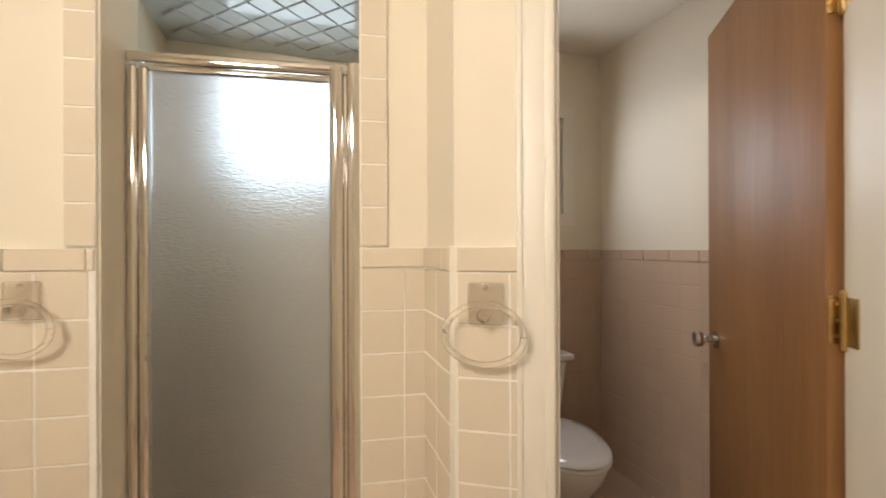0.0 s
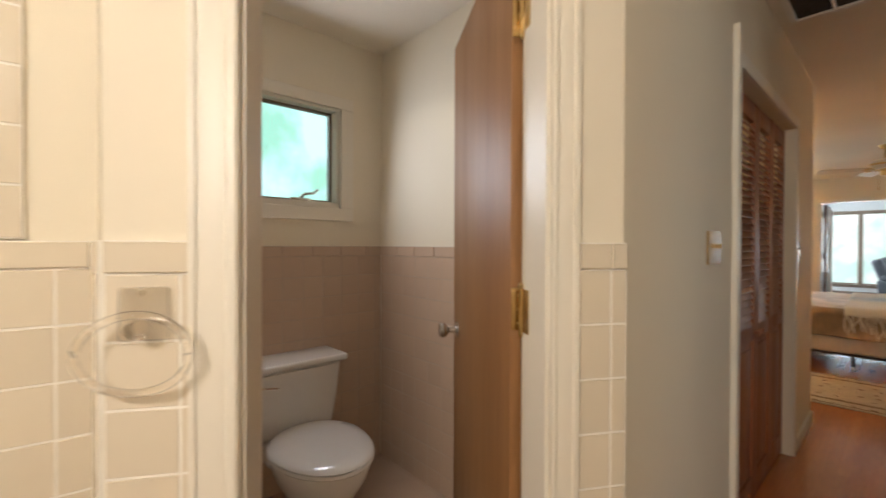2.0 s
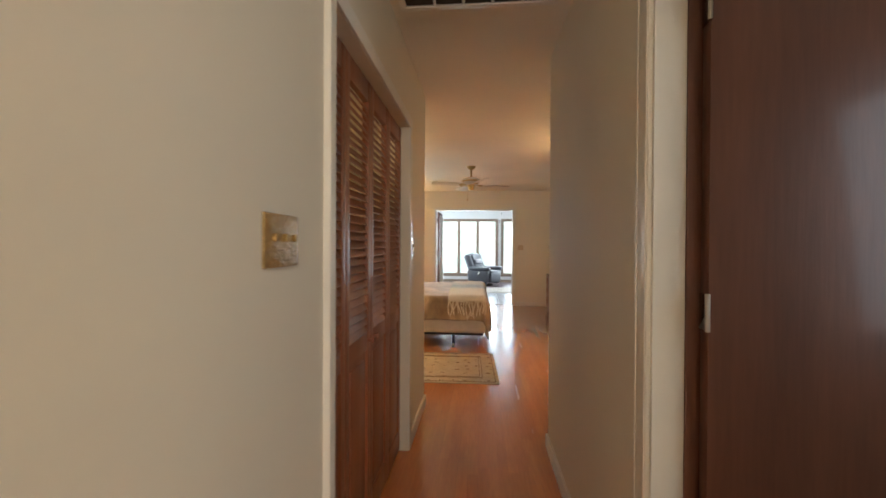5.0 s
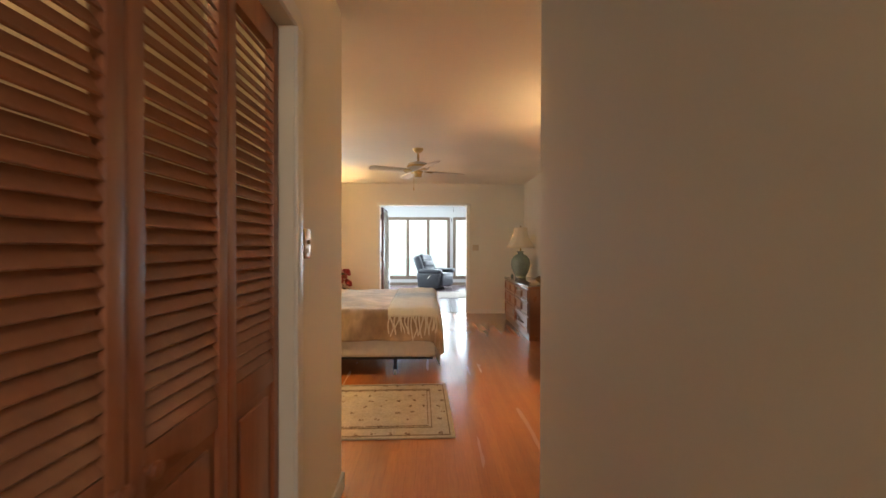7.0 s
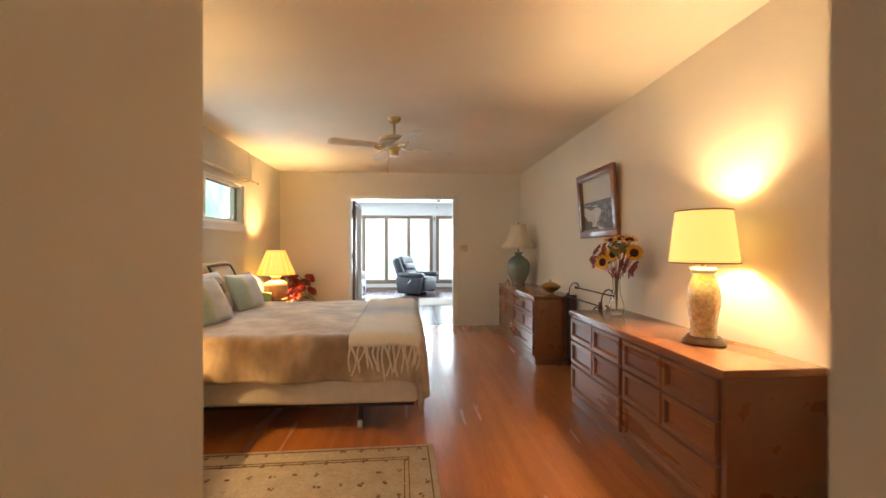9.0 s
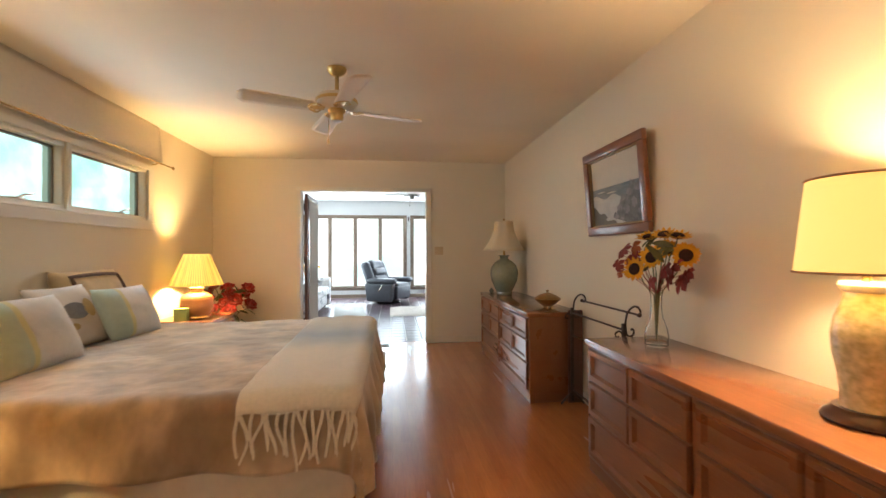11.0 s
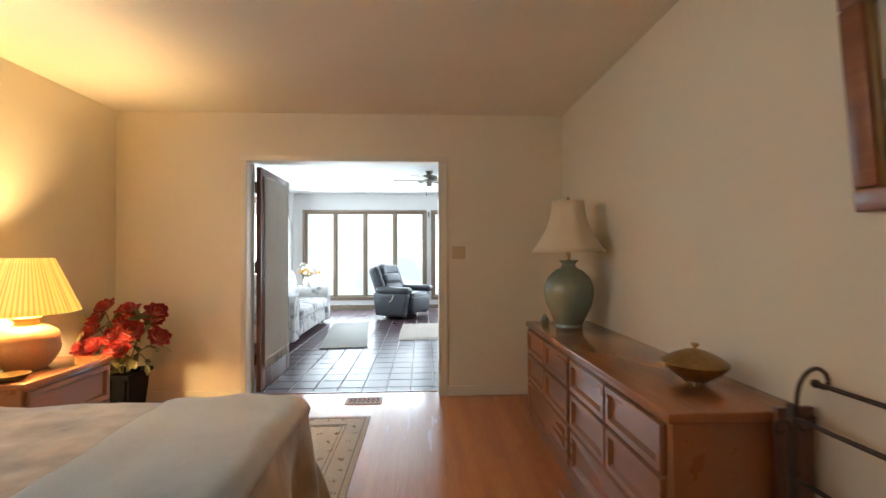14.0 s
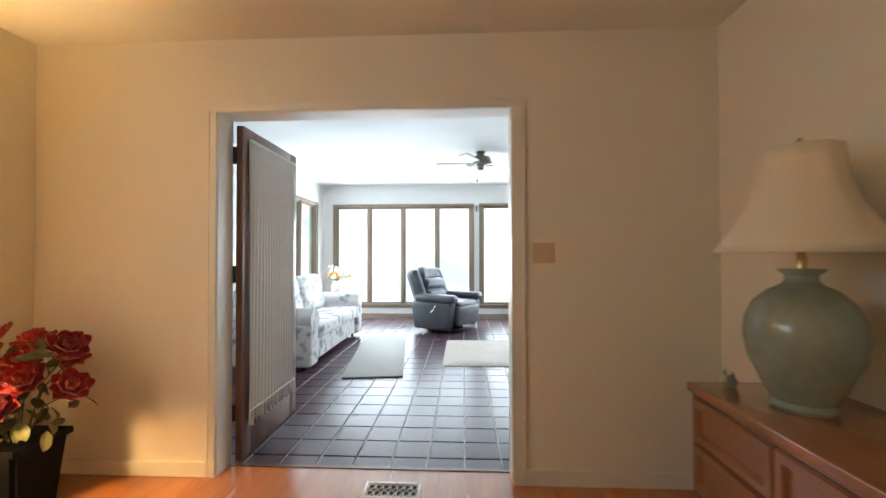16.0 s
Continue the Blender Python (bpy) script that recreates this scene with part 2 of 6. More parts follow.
M_GROUT_T = material("tan_grout", (0.50, 0.40, 0.31), 0.8, vary=0.05, scale=40)
M_CHROME = material("chrome", (0.83, 0.80, 0.76), 0.08, 1.0, vary=0.02, rough_vary=0.03)
M_BRASS = material("aged_brass", (0.60, 0.42, 0.18), 0.28, 1.0, vary=0.12, scale=30)
M_NICKEL = material("brushed_nickel", (0.62, 0.58, 0.52), 0.25, 1.0, vary=0.05)
M_IRON = material("dark_iron", (0.050, 0.034, 0.027), 0.5, 0.7, vary=0.2, scale=60, bump=0.1)
M_BLACK = material("dark_gap", (0.02, 0.018, 0.02), 0.7, vary=0.1)
M_FLOORWOOD = wood("orange_oak_strip", (0.50, 0.185, 0.058), (0.42, 0.145, 0.045), 0.24, "y", 9.0, 0.45, 0.07, "World")
M_DOORWOOD = wood("honey_birch_door", (0.32, 0.155, 0.056), (0.26, 0.12, 0.043), 0.5, "z", 8.0, 0.0)
M_DARKDOOR = wood("dark_walnut_door", (0.17, 0.066, 0.039), (0.112, 0.045, 0.028), 0.42, "z", 8.0, 0.3)
M_LOUVER = wood("red_brown_pine", (0.32, 0.115, 0.05), (0.24, 0.08, 0.034), 0.42, "z", 10.0, 0.15)
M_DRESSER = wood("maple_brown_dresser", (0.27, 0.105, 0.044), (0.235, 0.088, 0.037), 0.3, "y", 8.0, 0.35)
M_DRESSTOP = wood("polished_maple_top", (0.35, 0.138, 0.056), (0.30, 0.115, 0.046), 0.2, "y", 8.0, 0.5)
M_WINWOOD = wood("brown_window_wood", (0.29, 0.21, 0.15), (0.23, 0.16, 0.11), 0.5, "z", 10.0, 0.1)
M_QUARRY = material("quarry_tile", (0.085, 0.05, 0.062), 0.30, vary=0.15, scale=12, bump=0.05, bump_scale=40, second=(0.062, 0.036, 0.038), rough_vary=0.08, per_object=0.2, space="World", spec=0.2)
M_GROUT_Q = material("grey_grout", (0.78, 0.75, 0.72), 0.6, vary=0.1, scale=40)
M_GLASS = glass("window_glass")
M_RAIN = glass("rain_glass", 0.36, (0.60, 0.605, 0.64), 0.6, 230, (0.35, 1, 1))
M_ACRYL = glass("clear_acrylic", 0.03, (1.0, 0.98, 0.95), ior=1.18)


def thin_clear(name, through_part):
    """Clear moulded plastic that bends little light."""
    mat = glass(name, 0.03, (1.0, 0.98, 0.95), ior=1.3)
    n, l = mat.node_tree.nodes, mat.node_tree.links
    see, half = n.new("ShaderNodeBsdfTransparent"), n.new("ShaderNodeMixShader")
    half.inputs[0].default_value = through_part
    l.new(n["Principled BSDF"].outputs[0], half.inputs[1])
    l.new(see.outputs[0], half.inputs[2])
    l.new(half.outputs[0], n["Material Output"].inputs["Surface"])
    return mat


M_CLEAR = thin_clear("clear_plate_acrylic", 0.45)
M_RINGCLEAR = thin_clear("clear_ring_acrylic", 0.5)

# ---------- structure ----------
CEIL = 2.45
BTOP = 2.280
BATH = Matrix.Translation((-0.0181, 0.9626, -0.063)) @ pose(0, 0, 0, 0, 0, -0.030) @ Matrix.Scale(1.1020, 4)
DIAG = BATH @ pose(-1.025, -9.655, 0, 0, 0, 59.46)
SHOW = BATH @ pose(-1.235, -9.64, 0, 0, 0, -97.3)

bm = box(bm_new(), -2.62, 1.65, -9.0, 0.118, -0.12, -0.012)
setting("floor_bedroom", bm, M_BLACK, "dark subfloor below the oak strips")
bm = box(bm_new(), -2.62, 1.77, -11.42, -9.0, -0.12, -0.004)
setting("floor_bathroom", bm, M_PINK, "tan tiled bathroom floor")
bm = box(bm_new(), -2.46, -0.84, -9.0, -8.18, -0.011, -0.002)
setting("floor_toilet", bm, M_PINK, "tan tiled toilet room floor")
bm = box(bm_new(), -2.79, 3.15, 0.118, 6.0, -0.12, -0.010)
setting("floor_sunroom", bm, M_GROUT_Q, "grey mortar bed of the sunroom tiles")

bm = holed(bm_new(), -2.64, 3.0, 0, 2.6, 0, 0.075, [(-1.248, 0.412, 0, 2.047)], "x")
setting("wall_north", bm, M_WALL, "cream painted wall with a wide doorway")
bm = holed(bm_new(), -2.64, 3.0, 0, 2.6, 0.075, 0.15, [(-1.248, 0.412, 0, 2.047)], "x")
setting("wall_sunroom_south", bm, M_SUNWALL, "white painted sunroom wall")
WIN_A, WIN_B = (-3.33, -2.41, 1.53, 2.00), (-2.375, -1.44, 1.53, 2.00)
bm = holed(bm_new(), -8.13, 0, 0, 2.45, -2.47, -2.32, [WIN_A, WIN_B])
setting("wall_west", bm, M_WALL, "cream painted wall with two high windows")
bm = box(bm_new(), 1.50, 1.65, -6.415, 0, 0, 2.45)
setting("wall_east", bm, M_WALL, "cream painted bedroom wall")
bm = box(bm_new(), -2.32, -0.84, -5.823, -5.693, 0, CEIL)
setting("wall_south_1", bm, M_WALL, "cream painted bedroom wall")
bm = box(bm_new(), 0.275, 1.50, -6.415, -6.30, 0, CEIL)
setting("wall_south_2", bm, M_WALL, "cream painted bedroom wall")
bm = holed(bm_new(), -7.87, -5.693, 0, CEIL, -0.84, -0.72, [(-7.84, -6.434, 0, 2.0)])
setting("wall_hall_west", bm, M_WALL, "cream painted hall wall with a closet opening")
bm = bm_new()
plan = [(-0.83, -7.87), (-0.83, -8.845), (-0.668, -8.857), (-0.704, -7.87)]
low, top = ([bm.verts.new((x, y, z)) for x, y in plan] for z in (0, CEIL))
bm.faces.new(low[::-1]), bm.faces.new(top)
for i in range(4):
    bm.faces.new((low[i], low[(i + 1) % 4], top[(i + 1) % 4], top[i]))
setting("wall_hall_switch", bm, M_WALL, "cream painted wall beside the closet")
# unseen wall, added to stop outside light leaking through the louvers
bm = box(bm_new(), -1.42, -1.35, -8.13, -5.823, 0, CEIL)
setting("wall_closet", bm, M_WALL, "unseen wall added behind the closet against outside light")
bm = holed(bm_new(), -9.2, -6.30, 0, CEIL, 0.155, 0.275, [(-8.725, -7.875, 0, 2.05)])
setting("wall_hall_east", bm, M_WALL, "cream painted hall wall")
# unseen walls, added to close the bathroom off
bm = box(bm_new(), 0.275, 1.65, -9.2, -9.08, 0, CEIL)
setting("wall_bath_north", bm, M_WALL, "unseen cream painted wall added to close the bathroom")
bm = box(bm_new(), 0.75, 0.87, -11.3, -9.2, 0, CEIL)
setting("wall_bath_east", bm, M_WALL, "unseen cream painted wall added to close the bathroom")
bm = box(bm_new(), -2.62, 0.87, -11.42, -11.3, 0, CEIL)
setting("wall_bath_south", bm, M_WALL, "unseen cream painted wall added to close the bathroom")
# unseen wall, added so that no outside light enters the side room
bm = box(bm_new(), 1.65, 1.77, -9.2, -6.415, 0, CEIL)
setting("wall_side_room", bm, M_WALL, "unseen wall added to close the side room")
# toilet room and shower
TWIN, SWIN = (-9.20, -8.632, 1.41, 1.94), (-10.30, -9.69, 1.52, 1.95)
bm = holed(bm_new(), -11.18, -8.27, 0.03, BTOP, -2.31, -2.19, [TWIN, SWIN])
setting("wall_bath_west", bm, M_WALL, "unseen cream painted wall added to close the bathroom with two small windows", m=BATH)
bm = box(bm_new(), -2.19, -0.725, -8.39, -8.27, 0.03, BTOP)
setting("wall_toilet_north", bm, M_WALL, "pale painted toilet room wall", m=BATH)
bm = box(bm_new(), -2.19, -1.30, -9.66, -9.56, 0.03, BTOP)
box(bm, -1.30, -1.035, -9.652, -9.56, 0.03, BTOP)
setting("wall_partition", bm, M_WALL, "cream painted partition beside the shower", m=BATH)
bm = box(bm_new(), -2.19, -1.52, -10.60, -10.48, 0.03, BTOP)
setting("wall_shower_south", bm, M_TILE, "tiled shower wall", m=BATH)
bm = holed(bm_new(), 0, 0.870, 0.03, BTOP, 0, 0.11, [(0.188, 0.722, 0, 1.945)], "x")
setting("wall_toilet_door", bm, M_WALL, "cream painted angled wall with a doorway", m=DIAG)
bm = holed(bm_new(), 0, 1.50, 0.03, BTOP, -0.15, 0, [(0.175, 0.722, 0.09, 2.06)], "x")
setting("wall_shower", bm, M_WALL, "cream painted wall with the shower opening", m=SHOW)

bm = box(bm_new(), -2.62, 1.77, -11.42, 0, CEIL, 2.56)
setting("ceiling", bm, M_CEIL, "cream painted ceiling")
bm = box(bm_new(), -2.79, 3.15, 0.0, 6.0, 2.60, 2.72)
setting("ceiling_sunroom", bm, M_SUNWALL, "white painted sunroom ceiling")
# shower ceiling of glossy diamond tiles
bm = box(bm_new(), -2.19, -1.40, -10.48, -9.66, 2.075, 2.12)
for i in range(-9, 10):
    for j in range(-9, 10):
        cx, cy = -1.8 + (i - j) * 0.062, -10.07 + (i + j) * 0.062
        if -2.13 < cx < -1.46 and -10.42 < cy < -9.72:
            h = 0.059
            vs = [bm.verts.new((cx + a * s, cy + b * s, z)) for s, z in ((h, 2.072), (h - 0.004, 2.066)) for a, b in ((1, 0), (0, 1), (-1, 0), (0, -1))]
            bm.faces.new(vs[4:])
            for k in range(4):
                bm.faces.new((vs[k], vs[(k + 1) % 4], vs[4 + (k + 1) % 4], vs[4 + k]))
M_SHTILE = material("white_diamond_tile", (0.50, 0.51, 0.51), 0.1, vary=0.04, scale=6, bump=0.04, bump_scale=14, rough_vary=0.03)
setting("ceiling_shower", bm, M_SHTILE, "glossy cream tiles laid in diamonds over the shower", m=BATH)

# sunroom walls
bm = holed(bm_new(), -2.79, 3.15, 0, 2.6, 5.85, 6.0, [(-2.385, 0.297, 0.25, 2.185), (0.495, 2.81, 0.25, 2.185)], "x")
setting("wall_sunroom_north", bm, M_SUNWALL, "white sunroom wall with banks of tall windows")
bm = holed(bm_new(), 0, 5.85, 0, 2.6, -2.79, -2.64, [(3.3, 5.5, 0.25, 2.185)])
setting("wall_sunroom_west", bm, M_SUNWALL, "white sunroom wall with tall windows")
bm = box(bm_new(), 3.0, 3.15, 0.15, 5.85, 0, 2.6)
setting("wall_sunroom_east", bm, M_SUNWALL, "white sunroom wall")

# ground and distance
bm = bm_new()
sheet(bm, 40, 40, lambda u, v: (-60 + 120 * u, -60 + 120 * v, -0.45 + 0.25 * noise.noise((u * 9, v * 9, 0))))
M_GRASS = material("lawn", (0.09, 0.14, 0.045), 0.9, vary=0.3, scale=8, second=(0.14, 0.16, 0.06), space="World")
setting("ground", bm, M_GRASS, "sunlit green lawn", smooth=True)


# glowing backdrop: daylight and haze are put into its emission colours
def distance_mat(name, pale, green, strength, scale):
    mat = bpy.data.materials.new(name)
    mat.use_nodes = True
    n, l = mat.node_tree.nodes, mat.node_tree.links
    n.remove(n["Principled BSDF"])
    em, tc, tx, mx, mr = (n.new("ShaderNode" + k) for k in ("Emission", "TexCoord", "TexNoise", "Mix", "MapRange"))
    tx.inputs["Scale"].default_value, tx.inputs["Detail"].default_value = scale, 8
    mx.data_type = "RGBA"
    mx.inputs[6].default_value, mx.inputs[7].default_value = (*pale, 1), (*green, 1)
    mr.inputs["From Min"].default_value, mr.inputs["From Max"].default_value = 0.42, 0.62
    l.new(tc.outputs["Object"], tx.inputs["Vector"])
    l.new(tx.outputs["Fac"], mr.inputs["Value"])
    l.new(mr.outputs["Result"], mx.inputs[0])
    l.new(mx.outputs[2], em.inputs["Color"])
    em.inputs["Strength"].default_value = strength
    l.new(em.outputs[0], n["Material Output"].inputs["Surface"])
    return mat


M_FAR_W = distance_mat("glowing_hazy_trees", (0.62, 0.94, 0.98), (0.34, 0.72, 0.58), 1.35, 0.9)
M_FAR_N = distance_mat("glowing_bright_haze", (0.97, 1.0, 1.0), (0.58, 0.80, 0.76), 1.25, 0.9)
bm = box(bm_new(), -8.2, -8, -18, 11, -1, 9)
setting("backdrop_west", bm, M_FAR_W, "glowing board coloured as hazy green trees in bright light")
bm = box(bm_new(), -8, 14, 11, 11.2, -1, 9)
setting("backdrop_north", bm, M_FAR_N, "glowing board coloured as a bright hazy garden")


# ---------- trim ----------
def mould(bm, x0, x1, z0, z1, out, axis="x"):
    """A moulded flat casing board lying on a wall face at y = 0, proud towards -y."""
    box(bm, x0, x1, -out, 0, z0, z1, 0.004)


def casing(name, m, a0, a1, top, width, out, label, plain=False, width2=None):
    """Three moulded boards round an opening from a0 to a1, up to top."""
    base = setting_empty(name, m, label)
    for nm, (p, q, r, s) in (("side_board", (a0 - width, a0, 0, top)), ("side_board", (a1, a1 + (width2 or width), 0, top)), ("head_board", (a0 - width, a1 + (width2 or width), top, top + width))):
        bm = bm_new()
        box(bm, p, q, -out * 0.7, 0, r, s, 0.003)
        if nm == "side_board":
            w = q - p
            for f, g in (((0.0, 0.16), (0.72, 0.24)) if not plain else ()):
                box(bm, p + w * f, p + w * (f + g), -out * 0.86, -out * 0.65, r, s, 0.002)
        else:
            h = s - r
            for f, g in (((0.0, 0.24), (0.84, 0.16)) if not plain else ()):
                box(bm, p, q, -out * 0.86, -out * 0.65, r + h * f, r + h * (f + g), 0.002)
        part(nm, bm, M_TRIM, base)
    return base


def setting_empty(name, m, label):
    ob = new(name)
    ob.matrix_basis = m
    return tagged(ob, label, "trim", "", "structure")


casing("trim_doorway", pose(0, 0, 0), -1.238, 0.402, 2.037, 0.049, 0.02, "ivory moulded casing round the wide doorway", width2=0.074)
bm = bm_new()
box(bm, -1.248, -1.236, -0.002, 0.152, 0, 2.035)
box(bm, 0.40, 0.412, -0.002, 0.152, 0, 2.035)
box(bm, -1.236, 0.40, -0.002, 0.152, 2.035, 2.047)
setting("trim_doorway_jamb", bm, M_TRIM, "ivory painted jamb of the wide doorway")
bm = box(bm_new(), -1.236, 0.40, 0.118, 0.15, -0.009, 0.005, 0.002)
setting("trim_threshold", bm, M_DARKDOOR, "dark wooden threshold of the doorway")
# toilet door casing on the angled wall, with its jamb
casing("trim_toilet_door", DIAG, 0.193, 0.717, 1.94, 0.072, 0.022, "ivory fluted casing round the toilet room door", width2=0.055)
bm = bm_new()
box(bm, 0.188, 0.199, 0.0, 0.112, 0.055, 1.94)
box(bm, 0.710, 0.722, 0.0, 0.112, 0.055, 1.94)
box(bm, 0.199, 0.710, 0.0, 0.112, 1.932, 1.944)
setting("trim_toilet_jamb", bm, M_TRIM, "ivory painted jamb of the toilet room door", m=DIAG)
# closet casing
casing("trim_closet", pose(-0.72, 0, 0, 0, 0, 90), -7.84, -6.434, 2.0, 0.06, 0.02, "ivory flat casing round the closet doors", True)
bm = box(bm_new(), -0.74, -0.684, -7.87, -7.825, 0, 2.115, 0.003)
setting("trim_closet_edge", bm, M_TRIM, "ivory casing board beside the closet doors")
# hall door casing, facing -x
casing("trim_hall_door", pose(0.155, 0, 0, 0, 0, -90), 7.875, 8.715, 2.035, 0.075, 0.02, "ivory moulded casing round the dark door")

bm = box(bm_new(), 0.152, 0.229, -7.887, -7.875, 0, 2.04)
setting("trim_hall_jamb", bm, M_TRIM, "ivory painted jamb of the hall doorway")
bm = box(bm_new(), 0.152, 0.277, -8.725, -8.713, 0, 2.04)
setting("trim_hall_jamb_2", bm, M_TRIM, "ivory painted jamb of the hall doorway")
for nm, b in (("baseboard_north_1", (-2.32, -1.29, -0.014, 0)), ("baseboard_north_2", (0.47, 1.50, -0.014, 0)),
              ("baseboard_east", (1.486, 1.50, -6.285, -0.016)), ("baseboard_west", (-2.32, -2.306, -5.678, -0.016)),
              ("baseboard_hall_east", (0.141, 0.155, -7.798, -6.286)), ("baseboard_hall_west", (-0.72, -0.706, -6.372, -5.679)),
              ("baseboard_south_1", (-2.306, -0.72, -5.693, -5.679)), ("baseboard_south_2", (0.155, 1.486, -6.30, -6.286))):
    bm = box(bm_new(), b[0], b[1], b[2], b[3], 0, 0.085, 0.004)
    setting(nm, bm, M_TRIM, "ivory painted baseboard")

# ---------- bedroom ----------
def coffer(bm, y0, y1, z0, z1, x, out, rim, deep):
    """A drawer front facing -x: a raised bevelled rim round a sunk field."""
    def ring(a, xx):
        return [bm.verts.new((xx, yy, zz)) for yy, zz in ((y0 + a, z0 + a), (y1 - a, z0 + a), (y1 - a, z1 - a), (y0 + a, z1 - a))]
    rs = [ring(0, x), ring(0, x - out * 0.5), ring(0.006, x - out), ring(rim, x - out), ring(rim + 0.012, x - out + deep)]
    for a, b in zip(rs, rs[1:]):
        for k in range(4):
            bm.faces.new((a[k], a[(k + 1) % 4], b[(k + 1) % 4], b[k]))
    bm.faces.new(rs[-1])
    bm.faces.new(rs[0][::-1])


def dresser(at, depth, length, h, label):
    """Faces -x; its near end at y = 0, its far end at y = length; its front at x = 0."""
    t = thing("dresser", at, label, "dresser", "dressers along the wall")
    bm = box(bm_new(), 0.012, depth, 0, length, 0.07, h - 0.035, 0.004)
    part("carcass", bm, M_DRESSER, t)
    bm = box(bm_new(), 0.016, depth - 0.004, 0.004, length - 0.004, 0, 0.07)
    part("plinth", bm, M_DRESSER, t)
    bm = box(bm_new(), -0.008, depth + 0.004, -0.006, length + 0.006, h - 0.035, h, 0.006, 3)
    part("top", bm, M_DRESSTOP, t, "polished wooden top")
    bank = (length - 0.09) / 2
    z = [0.10, 0.315, 0.325, 0.505, 0.515, h - 0.05]
    for b in range(2):
        y0 = 0.03 + b * (bank + 0.03)
        for r in range(3):
            n = 1 if r == 0 else 2
            w = bank / n
            for k in range(n):
                bm = bm_new()
                coffer(bm, y0 + k * w + 0.004, y0 + (k + 1) * w - 0.004, z[2 * r], z[2 * r + 1], 0.012, 0.02, 0.03, 0.017)
                part("drawer", bm, M_DRESSER, t, smooth=False)
    return t


dresser((1.03, -5.05, 0), 0.46, 1.68, 0.735, "brown maple dresser with six sunken drawer fronts below a lamp")
dresser((1.032, -2.352, 0), 0.46, 1.785, 0.73, "brown maple dresser with sunken drawer fronts under a green lamp")


def nightstand(at, w, d, h, label):
    """Faces +x, its back at x = 0."""
    t = thing("nightstand", at, label, "nightstand", "nightstands beside the bed")
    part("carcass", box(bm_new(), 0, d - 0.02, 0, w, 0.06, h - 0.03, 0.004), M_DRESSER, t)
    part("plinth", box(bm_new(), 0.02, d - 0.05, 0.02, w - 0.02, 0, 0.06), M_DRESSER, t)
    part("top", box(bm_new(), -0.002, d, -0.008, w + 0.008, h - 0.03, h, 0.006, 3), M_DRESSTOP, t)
    for z0, z1 in ((0.08, 0.30), (0.31, h - 0.045)):
        bm = bm_new()
        coffer(bm, 0.02, w - 0.02, z0, z1, 0, 0.02, 0.03, 0.017)
        bmesh.ops.transform(bm, matrix=Matrix.Translation((d - 0.02, 0, 0)) @ Matrix.Diagonal((-1, 1, 1, 1)), verts=bm.verts)
        part("drawer", bm, M_DRESSER, t, smooth=False)
    return t


nightstand((-2.303, -1.40, 0), 0.60, 0.54, 0.575, "brown maple nightstand beside the bed carrying a lit lamp")
nightstand((-2.303, -4.56, 0), 0.56, 0.66, 0.575, "brown maple nightstand beside the bed near the hall")

# bed
BX0, BX1, BY0, BY1, BZ = -2.22, -0.21, -3.86, -1.90, 0.645
# the velvet's blotchy sheen is put into the colour as pale and dark patches
M_SPREAD = material("tan_velvet_spread", (0.55, 0.41, 0.275), 0.6, vary=0.25, scale=14, second=(0.27, 0.185, 0.115), second_scale=4.0, second_amount=1.0, blotch=(0.40, 0.62), bump=0.5, bump_scale=14, sheen=0.7, stretch=(1, 1, 0.6), space="World")
M_MATT = material("white_quilted_ticking", (0.66, 0.60, 0.52), 0.7, vary=0.06, scale=20, bump=0.4, bump_scale=18)
bed = thing("bed", (0, 0, 0), "king bed with tan velvet spread on a metal frame", "bed")
bm = bm_new()
for y in (BY0 + 0.06, BY1 - 0.06):
    box(bm, BX0 + 0.05, BX1 - 0.03, y - 0.018, y + 0.018, 0.165, 0.2, 0.003)
for x in (BX0 + 0.3, (BX0 + BX1) / 2, BX1 - 0.4):
    box(bm, x - 0.018, x + 0.018, BY0 + 0.08, BY1 - 0.08, 0.16, 0.185, 0.003)
part("bed_frame", bm, M_IRON, bed, "dark steel bed frame")
for x in (BX0 + 0.3, BX1 - 0.40):
    for y in (BY0 + 0.10, BY1 - 0.10):
        bm = rod(bm_new(), (x, y, 0.055), (x, y, 0.17), 0.014, 0.02)
        box(bm, x - 0.02, x + 0.02, y - 0.004, y + 0.02, 0.04, 0.09, 0.003)
        leg = part("leg", bm, M_IRON, bed)
        part("castor", rod(bm_new(), (x - 0.014, y, 0.028), (x + 0.014, y, 0.028), 0.028, seg=20), M_MATT, leg, "pale worn castor")
part("box_spring", box(bm_new(), BX0, BX1, BY0, BY1, 0.195, 0.385, 0.03, 4), M_MATT, bed, "white quilted box spring")
part("mattress", box(bm_new(), BX0, BX1, BY0, BY1, 0.387, BZ - 0.014, 0.065, 5), M_MATT, bed)


